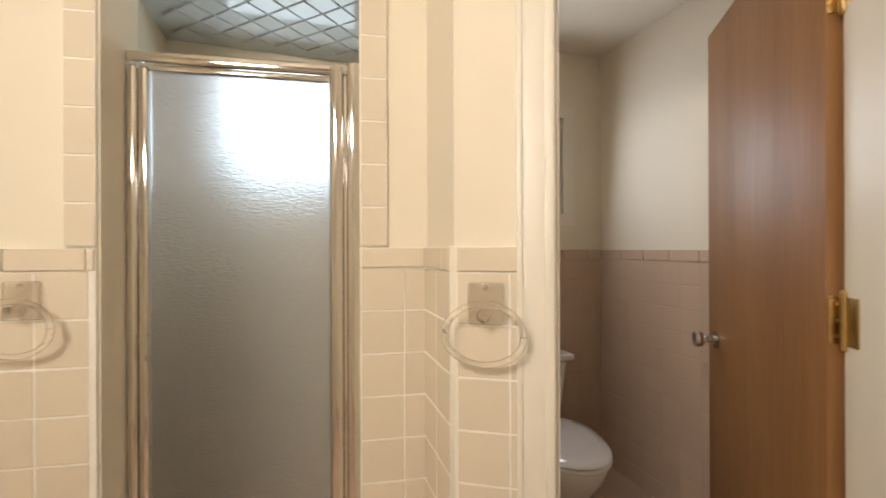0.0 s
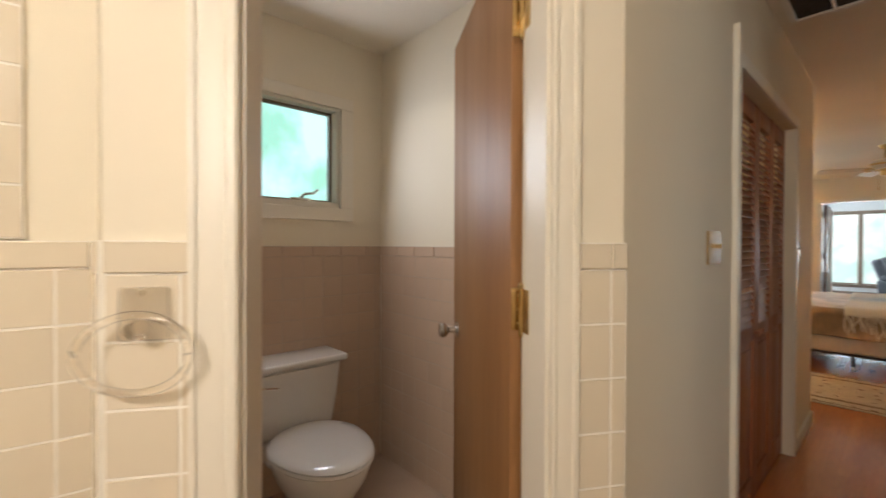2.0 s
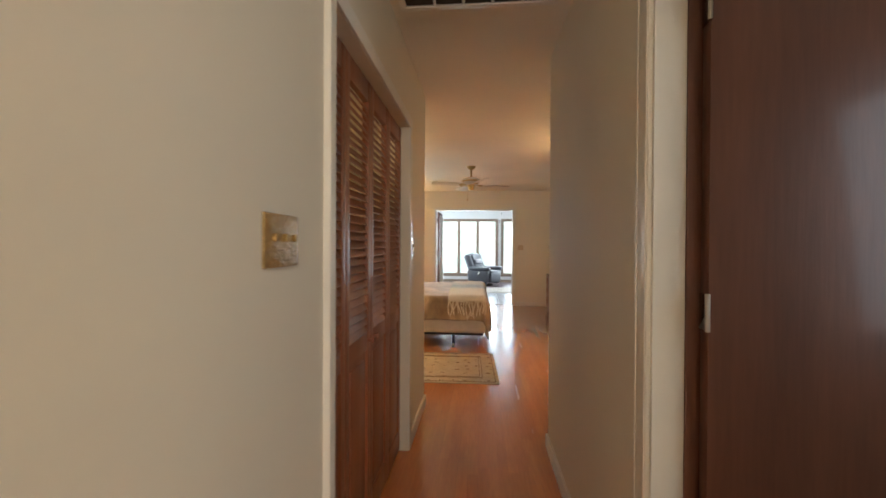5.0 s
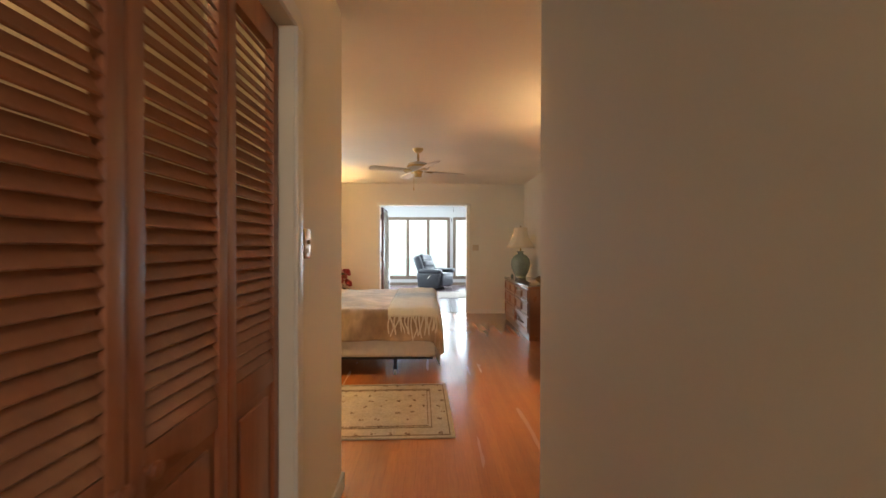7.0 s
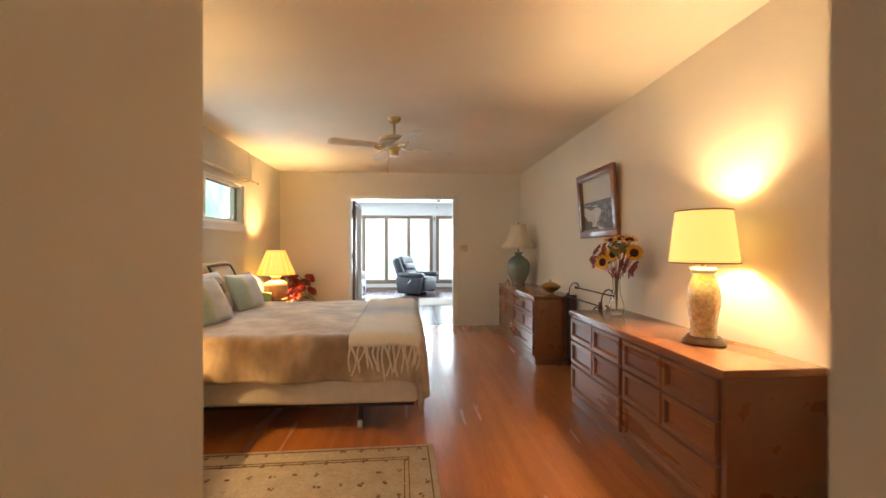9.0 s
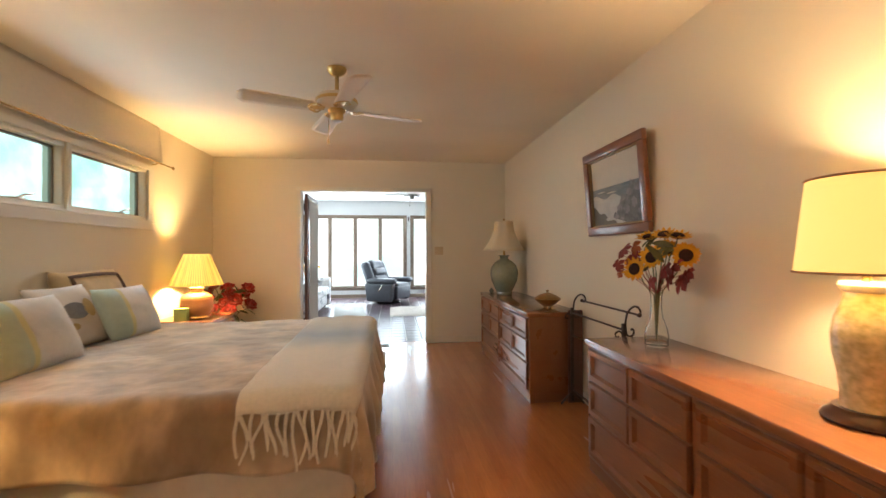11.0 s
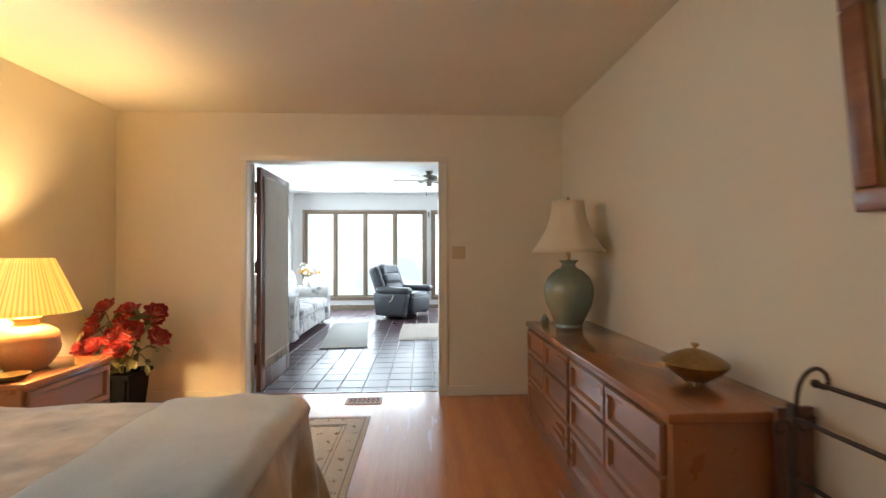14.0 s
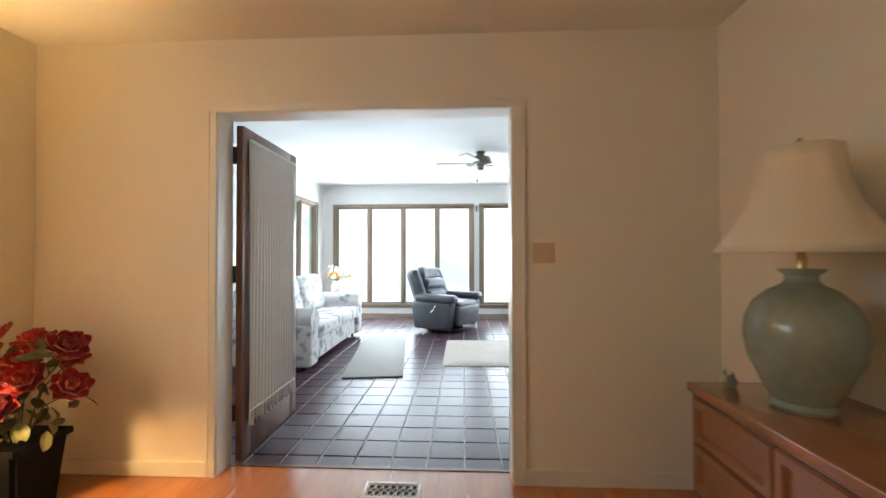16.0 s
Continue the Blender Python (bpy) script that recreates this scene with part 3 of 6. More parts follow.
def draped(a, b, lift, hang_fold):
    """A point of a cloth laid over the bed, a along x and b along y, rolled over the rounded edges and hung past them."""
    r = 0.06
    sa = max(0.0, a - (BX1 - r))
    sb = max(0.0, BY0 + r - b, b - (BY1 - r))
    s = math.hypot(sa, sb)
    x, y = min(a, BX1 - r), min(max(b, BY0 + r), BY1 - r)
    rr = r + 0.018 + lift
    hang = max(0.0, s - rr * math.pi / 2)
    turn = min(s / rr, math.pi / 2)
    out, down = rr * math.sin(turn), rr * (1 - math.cos(turn)) + hang
    if hang > 0:
        wave = math.sin(b * 21 + 2 * math.sin(a * 5)) if sa > sb else 0.6 * math.sin(a * 17 + 1.5 * math.sin(a * 3.1))
        out += hang_fold * (0.6 + wave) * min(1, hang * 5) + 0.07 * hang
        if lift == 0:
            out += 0.03 * min(1, hang * 5) * noise.noise((a * 3.1, b * 3.1, 8))
    if s > 0:
        x += out * sa / s
        y += (-1 if b < BY0 + r else 1) * out * sb / s
    wob = 0.014 * noise.noise((a * 2.3, b * 2.3, 3)) + 0.008 * noise.noise((a * 6, b * 6, 5)) + 0.003 * noise.noise((a * 17, b * 17, 2))
    return x, y, BZ + 0.012 + lift - down + wob * (1 if hang == 0 else 0.4)


bm = bm_new()
sheet(bm, 110, 120, lambda u, v: draped(BX0 + 0.02 + u * (BX1 + 0.38 - BX0), BY0 - 0.28 + v * (BY1 - BY0 + 0.57), 0.0, 0.03))
spread = part("bedspread", bm, M_SPREAD, bed, "rumpled tan velvet bedspread", angle=None)
so = spread.modifiers.new("thick", "SOLIDIFY")
so.thickness, so.offset = 0.012, -1

# throw over the foot of the bed
M_THROW = material("cream_wool", (0.74, 0.66, 0.54), 0.9, vary=0.07, scale=60, bump=0.5, bump_scale=220, sheen=0.6)
nt = M_THROW.node_tree
tc, sep, rp, mx = (nt.nodes.new("ShaderNode" + k) for k in ("TexCoord", "SeparateXYZ", "ValToRGB", "Mix"))
nt.links.new(tc.outputs["Object"], sep.inputs[0])
mr = nt.nodes.new("ShaderNodeMapRange")
mr.inputs["From Min"].default_value, mr.inputs["From Max"].default_value = BY0, BY1
nt.links.new(sep.outputs["Y"], mr.inputs["Value"])
nt.links.new(mr.outputs[0], rp.inputs[0])
rp.color_ramp.elements[0].position, rp.color_ramp.elements[0].color = 0.35, (0.80, 0.74, 0.64, 1)
rp.color_ramp.elements[1].position, rp.color_ramp.elements[1].color = 0.85, (0.70, 0.63, 0.53, 1)
el = rp.color_ramp.elements.new(0.60)
el.color = (0.28, 0.37, 0.45, 1)
hs = next(n for n in nt.nodes if n.type == "HUE_SAT")
nt.links.new(rp.outputs[0], hs.inputs["Color"])
throw = thing("throw_blanket", (0, 0, 0), "cream and grey-blue wool throw with fringe over the bed's foot", "blanket")
TX0, TX1 = -0.67, -0.165
bm = bm_new()
sheet(bm, 30, 90, lambda u, v: draped(TX0 - 0.06 * v + u * (TX1 - TX0 + 0.06 * v), BY0 - 0.07 + v * (BY1 - BY0 + 0.14), 0.012 + 0.003 * math.sin(u * 15), 0.012))
cloth = part("cloth", bm, M_THROW, throw, angle=None)
so = cloth.modifiers.new("thick", "SOLIDIFY")
so.thickness = 0.010
rnd = random.Random(4)
for k in range(19):
    a = TX0 + 0.012 + k * (TX1 - TX0 - 0.03) / 18 + rnd.uniform(-0.006, 0.006)
    p = Vector(draped(a, BY0 - 0.065, 0.012, 0.012))
    L, ph, sw = rnd.uniform(0.15, 0.24), rnd.uniform(0, 6), rnd.uniform(0.004, 0.022)
    pts = [(p.x + sw * math.sin(ph + 4.5 * s), p.y - 0.012 - 0.012 * s, p.z - L * s) for s in [i / 8 for i in range(9)]]
    tube(bm2 := bm_new(), pts, [0.0075 - 0.002 * i / 8 for i in range(9)], 6)
    part("tassel", bm2, M_THROW, throw)


# pillows
def pillow(name, at, w, h, thick, lean, turn, mat, label, border=None):
    """Leans back against what is behind it: its face towards +x before the turn."""
    bm = bm_new()
    for side in (1, -1):
        def f(u, v):
            p, q = 2 * u - 1, 2 * v - 1
            e = max(0.0, (1 - abs(p) ** 3) * (1 - abs(q) ** 3)) ** 0.55
            pinch = 1 - 0.06 * (1 - abs(p) ** 2) * abs(q) ** 6 - 0.06 * (1 - abs(q) ** 2) * abs(p) ** 6
            wr = 0.006 * noise.noise((p * 3 + at[1], q * 3, side))
            return side * (thick / 2 * e + wr * e), p * w / 2 * pinch, h / 2 + q * h / 2 * pinch
        sheet(bm, 22, 22, f)
    bmesh.ops.remove_doubles(bm, verts=bm.verts, dist=0.0008)
    t = thing(name, at, label, "pillow", "pillows on the bed")
    t.matrix_basis = pose(*at, 0, 0, turn) @ pose(0, 0, 0, 0, -lean, 0)
    part("cover", bm, mat, t, angle=None)
    if border:
        pts = []
        for k in range(65):
            a = 2 * math.pi * k / 64
            c, s = math.cos(a), math.sin(a)
            r = 0.74 / max(abs(c), abs(s)) ** 0.92
            p, q = max(-0.76, min(0.76, r * c)), max(-0.76, min(0.76, r * s))
            e = max(0.0, (1 - abs(p) ** 3) * (1 - abs(q) ** 3)) ** 0.55
            pts.append((thick / 2 * e + 0.003, p * w / 2, h / 2 + q * h / 2))
        part("border", tube(bm_new(), pts, 0.014, 6), border, t, "dark brown ribbon border")
    return t


def striped(name):
    mat = material(name, (0.68, 0.60, 0.52), 0.85, vary=0.05, scale=30, bump=0.3, bump_scale=120, sheen=0.3)
    n, l = mat.node_tree.nodes, mat.node_tree.links
    tc, sp, rp, mr = (n.new("ShaderNode" + k) for k in ("TexCoord", "SeparateXYZ", "ValToRGB", "MapRange"))
    mr.inputs["From Min"].default_value, mr.inputs["From Max"].default_value = -0.24, 0.24
    l.new(tc.outputs["Object"], sp.inputs[0])
    l.new(sp.outputs["Y"], mr.inputs["Value"])
    l.new(mr.outputs[0], rp.inputs[0])
    rp.color_ramp.interpolation = "CONSTANT"
    rp.color_ramp.elements[0].color = (0.46, 0.53, 0.42, 1)
    rp.color_ramp.elements[1].position, rp.color_ramp.elements[1].color = 0.30, (0.62, 0.56, 0.28, 1)
    e = rp.color_ramp.elements.new(0.36)
    e.color = (0.66, 0.62, 0.58, 1)
    l.new(rp.outputs[0], next(k for k in n if k.type == "HUE_SAT").inputs["Color"])
    return mat


M_SHAM = material("tan_satin_sham", (0.54, 0.37, 0.17), 0.5, vary=0.14, scale=10, second=(0.38, 0.25, 0.11), bump=0.2, bump_scale=30, sheen=0.3)
M_RIBBON = material("brown_ribbon", (0.10, 0.05, 0.025), 0.6, vary=0.1)
M_STRIPE = striped("green_stripe_cotton")
M_PATCH = material("cream_printed_cotton", (0.66, 0.58, 0.50), 0.85, vary=0.04, scale=9, second=(0.55, 0.46, 0.38), second_scale=7, second_amount=0.6, bump=0.2)
pillow("pillow", (-2.06, -3.42, BZ), 0.66, 0.52, 0.20, 22, 8, M_SHAM, "tan satin pillow sham with a dark brown ribbon border", M_RIBBON)
pillow("pillow", (-2.13, -2.28, BZ), 0.66, 0.49, 0.20, 20, 0, M_SHAM, "tan satin pillow sham with dark ribbon leaning on the wall", M_RIBBON)
pillow("pillow", (-1.77, -3.30, BZ), 0.48, 0.40, 0.17, 28, -6, M_STRIPE, "small green and white striped cushion in front of a sham")
patch = pillow("pillow", (-1.94, -2.80, BZ), 0.44, 0.42, 0.14, 26, -4, M_PATCH, "square cream cushion with a printed motif")
pillow("pillow", (-1.81, -2.46, BZ), 0.46, 0.38, 0.16, 25, -8, M_STRIPE, "small green and white striped cushion")


def printed(u, v, ru, rv, name, mat):
    """A printed patch that follows the patch cushion's bulge, centred at u, v of its face (-1 to 1)."""
    def f(i, j):
        a, r = 2 * math.pi * i, j
        p, q = u + ru * r * math.cos(a), v + rv * r * math.sin(a)
        e = max(0.0, (1 - abs(p) ** 3) * (1 - abs(q) ** 3)) ** 0.55
        return 0.07 * e + 0.007 * e + 0.003, p * 0.22, 0.21 + q * 0.21
    part(name, sheet(bm_new(), 20, 5, f), mat, patch, angle=None)


M_PRINTG = material("grey_print", (0.20, 0.19, 0.18), 0.85, vary=0.15, scale=40, bump=0.2)
M_PRINTO = material("ochre_print", (0.48, 0.33, 0.13), 0.85, vary=0.15, scale=40, bump=0.2)
printed(-0.1, 0.05, 0.42, 0.26, "printed_motif", M_PRINTG)
printed(0.38, 0.1, 0.2, 0.3, "printed_motif", M_PRINTO)
printed(-0.35, -0.42, 0.16, 0.10, "printed_motif", M_PRINTO)

# rugs
M_RUG = material("beige_patterned_wool", (0.58, 0.49, 0.38), 0.95, vary=0.15, scale=60, second=(0.44, 0.34, 0.23), second_scale=9, bump=0.6, bump_scale=300)
M_RUGEDGE = material("brown_rug_yarn", (0.23, 0.14, 0.09), 0.95, vary=0.2, scale=80, bump=0.5, bump_scale=300)
M_RUGPALE = material("cream_rug_yarn", (0.66, 0.57, 0.47), 0.95, vary=0.15, scale=80, bump=0.5, bump_scale=300)

M_RUGMID = material("tan_rug_yarn", (0.44, 0.33, 0.25), 0.95, vary=0.2, scale=80, bump=0.5, bump_scale=300)


def rug(at, w, d, turn, label, seed, motifs=True, pale=M_RUG, line=M_RUGEDGE):
    t = thing("rug", at, label, "rug", "", turn)
    part("rug_field", box(bm_new(), 0, w, 0, d, 0, 0.010, 0.004), pale, t)
    for i, (a, r) in enumerate(((0.03, 0.008), (0.15, 0.006), (0.175, 0.006))):
        bm = bm_new()
        for x0, x1, y0, y1 in ((a, w - a, a, a + r), (a, w - a, d - a - r, d - a), (a, a + r, a + r, d - a - r), (w - a - r, w - a, a + r, d - a - r)):
            box(bm, x0, x1, y0, y1, 0.009, 0.0125)
        part("border_line", bm, line, t)
    if motifs:
        rr = random.Random(seed)
        nx, ny = int(w / 0.115), int(d / 0.115)
        for i in range(nx):
            for j in range(ny):
                x, y = (i + 0.5 + 0.25 * (j % 2)) * w / (nx + 0.3), (j + 0.5) * d / ny
                bm = bm_new()
                for k in range(3):
                    an = rr.uniform(0, 6.28)
                    q = rr.uniform(0.004, 0.011)
                    lathe(bm, [(q, 0.0095), (q * 0.9, 0.013), (0.0002, 0.0132)], 7, (x + 0.012 * math.cos(an), y + 0.012 * math.sin(an), 0))
                part("motif", bm, line if rr.random() < 0.7 else M_RUGPALE, t)
    return t


rug((-1.714, -5.177, 0), 1.62, 1.075, 1.5, "beige flowered rug with a bordered edge on the oak floor", 3)
rug((-1.74, -1.645, 0), 1.605, 1.20, 0, "small beige patterned rug beside the bed", 5, True, M_RUGPALE, M_RUGMID)

# floor vent
vent = thing("floor_vent", (-0.235, -0.095, 0), "white pierced metal floor vent before the doorway", "vent")
M_VENT = material("white_enamel", (0.72, 0.68, 0.60), 0.4, vary=0.05)
bm = bm_new()
for x0, x1, y0, y1 in ((-0.15, 0.15, -0.075, -0.058), (-0.15, 0.15, 0.058, 0.075), (-0.15, -0.133, -0.058, 0.058), (0.133, 0.15, -0.058, 0.058)):
    box(bm, x0, x1, y0, y1, 0, 0.008, 0.002)
part("rim", bm, M_VENT, vent)
# black plate: the shade below the grate is put into its colour
part("duct_shade", box(bm_new(), -0.133, 0.133, -0.058, 0.058, 0.0, 0.002), M_BLACK, vent, "black plate, the opening's shade put into its colour")
for i in range(7):
    for s in (1, -1):
        x = -0.114 + i * 0.038
        pts = [(x + 0.017 * math.cos(a) * (1 + 0.3 * math.cos(3 * a)), s * 0.029 + 0.024 * math.sin(a), 0.005) for a in [2 * math.pi * k / 12 for k in range(13)]]
        part("scroll", tube(bm_new(), pts, 0.0035, 5), M_VENT, vent)


# ---------- lamps ----------
def cone_shade(r0, r1, z0, z1, seg=48, flute=0.0, n=0, bell=0.0):
    """An open lampshade with thickness, r0 below and r1 above."""
    bm = bm_new()
    rings = []
    for th in (0.0, -0.003):
        side = []
        for j in range(9):
            s = j / 8
            r = r0 + (r1 - r0) * s - bell * math.sin(math.pi * s) + th
            side.append([bm.verts.new(((r * (1 + flute * math.cos(n * 2 * math.pi * k / seg))) * math.cos(2 * math.pi * k / seg),
                                       (r * (1 + flute * math.cos(n * 2 * math.pi * k / seg))) * math.sin(2 * math.pi * k / seg), z0 + (z1 - z0) * s)) for k in range(seg)])
        rings.append(side)
    outer, inner = rings
    for side in (outer, inner):
        for a, b in zip(side, side[1:]):
            for k in range(seg):
                bm.faces.new((a[k], a[(k + 1) % seg], b[(k + 1) % seg], b[k]))
    for e in (0, -1):
        for k in range(seg):
            bm.faces.new((outer[e][k], outer[e][(k + 1) % seg], inner[e][(k + 1) % seg], inner[e][k]))
    return bm


def ring_of(r, z, t):
    return tube(bm_new(), [(r * math.cos(a), r * math.sin(a), z) for a in [2 * math.pi * k / 40 for k in range(41)]], t, 6)


M_SHADE1 = shade_cloth("glowing_ivory_shade", (0.85, 0.68, 0.32), (1.0, 0.66, 0.17), 0.74)
M_SHADE2 = shade_cloth("glowing_pleated_shade", (0.80, 0.60, 0.24), (1.0, 0.58, 0.08), 0.95, 0.8)
M_SHADE3 = shade_cloth("cream_silk_shade", (0.74, 0.62, 0.44), (1, 1, 1), 0)
M_FLORAL = material("ochre_flowered_ceramic", (0.74, 0.62, 0.38), 0.2, vary=0.16, scale=30, second=(0.30, 0.25, 0.10), second_scale=48, second_amount=0.62, coat=0.5)
M_CLAY = material("salmon_clay", (0.50, 0.26, 0.14), 0.6, vary=0.08, scale=20, bump=0.2, bump_scale=60)
M_CELADON = material("celadon_crackle", (0.23, 0.265, 0.205), 0.25, vary=0.10, scale=30, second=(0.17, 0.20, 0.155), coat=0.5, bump=0.08, bump_scale=45)
M_DARKWOOD = wood("dark_turned_wood", (0.07, 0.025, 0.015), (0.04, 0.015, 0.01), 0.3, "x", 10, 0.4)

lamp1 = thing("table_lamp", (1.285, -4.58, 0.735), "lit table lamp with ochre flowered base on the dresser", "lamp")
part("base", lathe(bm_new(), [(0.098, 0), (0.104, 0.008), (0.098, 0.022), (0.085, 0.03), (0.078, 0.042), (0.001, 0.043)], 40), M_DARKWOOD, lamp1, "dark wooden foot")
part("body", lathe(bm_new(), [(0.062, 0.042), (0.060, 0.08), (0.066, 0.14), (0.077, 0.20), (0.080, 0.25), (0.071, 0.30), (0.058, 0.335), (0.050, 0.36), (0.049, 0.372), (0.001, 0.373)], 40), M_FLORAL, lamp1)
part("collar", lathe(bm_new(), [(0.050, 0.372), (0.059, 0.380), (0.062, 0.392), (0.056, 0.402), (0.001, 0.403)], 40), M_WHITE, lamp1, "white glazed collar")
part("neck", lathe(bm_new(), [(0.012, 0.40), (0.012, 0.55), (0.02, 0.56), (0.001, 0.60)], 16), M_BRASS, lamp1)
sh = part("shade", cone_shade(0.163, 0.132, 0.425, 0.70), M_SHADE1, lamp1, "glowing ivory cloth shade", angle=None)
part("trim_band", ring_of(0.164, 0.427, 0.004), M_CLAY, sh)
part("trim_band", ring_of(0.133, 0.699, 0.004), M_CLAY, sh)
pts = [(0.06, 0.04, 0.006), (0.13, 0.03, 0.005), (0.19, -0.06, 0.005), (0.215, -0.20, 0.004), (0.232, -0.26, 0.004)]
part("cord", tube(bm_new(), pts, 0.003, 6), M_BRASS, lamp1)

lamp2 = thing("table_lamp", (-2.03, -1.10, 0.575), "lit table lamp with salmon clay base on the nightstand", "lamp")
prof = [(0.085, 0)]
for i in range(1, 15):
    s = i / 14
    prof.append((0.088 + 0.062 * math.sin(min(1, s * 1.25) * math.pi * 0.62) + (0.0025 if i % 2 else 0), 0.19 * s))
prof += [(0.135, 0.215), (0.09, 0.245), (0.055, 0.255), (0.052, 0.28), (0.062, 0.295), (0.055, 0.305), (0.001, 0.306)]
part("base", lathe(bm_new(), prof, 40), M_CLAY, lamp2, "ridged salmon clay base")
part("neck", lathe(bm_new(), [(0.010, 0.30), (0.010, 0.46), (0.001, 0.47)], 12), M_BRASS, lamp2)
part("shade", cone_shade(0.240, 0.115, 0.325, 0.640, 96, 0.018, 48), M_SHADE2, lamp2, "glowing pleated straw shade", angle=None)

lamp3 = thing("table_lamp", (1.25, -0.845, 0.73), "unlit table lamp with celadon jar base on the dresser", "lamp")
part("body", lathe(bm_new(), [(0.085, 0), (0.092, 0.012), (0.088, 0.03), (0.115, 0.08), (0.150, 0.16), (0.163, 0.235), (0.158, 0.29), (0.135, 0.345), (0.095, 0.385), (0.055, 0.405), (0.045, 0.42), (0.046, 0.435), (0.062, 0.448), (0.064, 0.456), (0.03, 0.458), (0.001, 0.459)], 48), M_CELADON, lamp3, "glazed celadon jar")
part("stem", lathe(bm_new(), [(0.014, 0.455), (0.014, 0.52), (0.008, 0.53), (0.008, 0.86), (0.001, 0.865)], 16), M_BRASS, lamp3)
part("shade", cone_shade(0.245, 0.105, 0.510, 0.855, 48, 0.028, 8, 0.035), M_SHADE3, lamp3, "cream silk bell shade with eight panels", angle=None)
part("finial", lathe(bm_new(), [(0.006, 0.86), (0.012, 0.872), (0.006, 0.885), (0.001, 0.89)], 12), M_BRASS, lamp3)

bm = lathe(bm_new(), [(0.03, 0), (0.032, 0.006), (0.012, 0.012), (0.0115, 0.03)], 32)
dish = thing("covered_dish", (1.30, -2.08, 0.73), "bronze lidded dish on the dresser", "dish")
M_BRONZE = material("dark_bronze", (0.38, 0.25, 0.11), 0.34, 0.9, vary=0.2, scale=25, bump=0.1, bump_scale=60)
part("bowl", lathe(bm_new(), [(0.055, 0.018), (0.07, 0.020), (0.14, 0.055), (0.178, 0.082), (0.182, 0.088), (0.17, 0.088), (0.001, 0.087)], 48), M_BRONZE, dish)
part("lid", lathe(bm_new(), [(0.180, 0.089), (0.176, 0.094), (0.12, 0.118), (0.05, 0.138), (0.02, 0.142), (0.001, 0.143)], 48), M_BRONZE, dish)
bm = lathe(bm_new(), [(0.012, 0.14), (0.01, 0.15), (0.022, 0.156), (0.02, 0.166), (0.001, 0.168)], 16)
part("knob", bm, M_BRONZE, dish)
for k in range(3):
    a = 2.1 * k
    part("foot", lathe(bm_new(), [(0.012, 0), (0.014, 0.01), (0.010, 0.022), (0.001, 0.024)], 12, (0.05 * math.cos(a), 0.05 * math.sin(a), 0)), M_BRONZE, dish)
dish.scale = (0.64, 0.64, 0.95)
# small green thing beside the celadon lamp
bm = lathe(bm_new(), [(0.02, 0), (0.03, 0.02), (0.022, 0.035), (0.012, 0.04), (0.001, 0.042)], 20)
for s in (1, -1):
    tube(bm, [(0, s * 0.018, 0.03), (0, s * 0.025, 0.05), (0, s * 0.02, 0.065)], [0.009, 0.007, 0.002], 8)
solo("figurine", bm, M_CELADON, "small green ceramic figure on the dresser", "figurine", at=(1.15, -0.625, 0.73))
M_GREENBOX = material("pale_green_card", (0.30, 0.42, 0.14), 0.5, vary=0.05)
solo("tissue_box", box(bm_new(), -0.055, 0.055, -0.055, 0.055, 0, 0.115, 0.004), M_GREENBOX, "small pale green box on the nightstand", "box", at=(-2.08, -1.305, 0.575), turn=12)

bm = lathe(bm_new(), [(0.03, 0), (0.05, 0.008), (0.075, 0.03), (0.078, 0.032), (0.07, 0.030), (0.045, 0.012), (0.001, 0.010)], 28)
solo("trinket_dish", bm, M_BRONZE, "small dark dish on the nightstand", "dish", at=(-1.90, -1.325, 0.575))
# an unseen twin lamp, added for the warm light on the bed's near side
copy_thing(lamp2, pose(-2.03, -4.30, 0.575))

# ---------- painting ----------
painting = thing("painting", (1.5, -2.85, 1.34), "seascape painting in a brown wooden frame on the wall", "painting")
PW, PH = 0.776, 0.625
M_FRAME = wood("red_brown_frame", (0.25, 0.092, 0.044), (0.17, 0.058, 0.028), 0.35, "y", 12, 0.3)
M_GILT = material("inner_gilt_slip", (0.30, 0.20, 0.10), 0.4, 0.4, vary=0.1)
for nm, y0, y1, z0, z1 in (("frame_bar", -PW / 2, PW / 2, 0, 0.065), ("frame_bar", -PW / 2, PW / 2, PH - 0.065, PH), ("frame_bar", -PW / 2, -PW / 2 + 0.065, 0.065, PH - 0.065), ("frame_bar", PW / 2 - 0.065, PW / 2, 0.065, PH - 0.065)):
    part(nm, box(bm_new(), -0.036, -0.002, y0, y1, z0, z1, 0.008, 3), M_FRAME, painting)
bm = bm_new()
e = 0.065
for y0, y1, z0, z1 in ((-PW / 2 + e, PW / 2 - e, e, e + 0.012), (-PW / 2 + e, PW / 2 - e, PH - e - 0.012, PH - e), (-PW / 2 + e, -PW / 2 + e + 0.012, e + 0.012, PH - e - 0.012), (PW / 2 - e - 0.012, PW / 2 - e, e + 0.012, PH - e - 0.012)):
    box(bm, -0.024, -0.004, y0, y1, z0, z1, 0.002)
part("slip", bm, M_GILT, painting)
M_SKYP = material("painted_sky", (0.58, 0.57, 0.50), 0.7, vary=0.06, scale=8, second=(0.58, 0.55, 0.47), second_scale=4, bump=0.1, bump_scale=90)
M_SEAP = material("painted_sea", (0.10, 0.125, 0.14), 0.6, vary=0.3, scale=30, second=(0.36, 0.38, 0.37), second_scale=14, stretch=(1, 0.3, 1.6), bump=0.2, bump_scale=90)
M_FOAMP = material("painted_foam", (0.58, 0.56, 0.51), 0.6, vary=0.15, scale=24, second=(0.42, 0.43, 0.42), second_scale=12, bump=0.2, bump_scale=90)
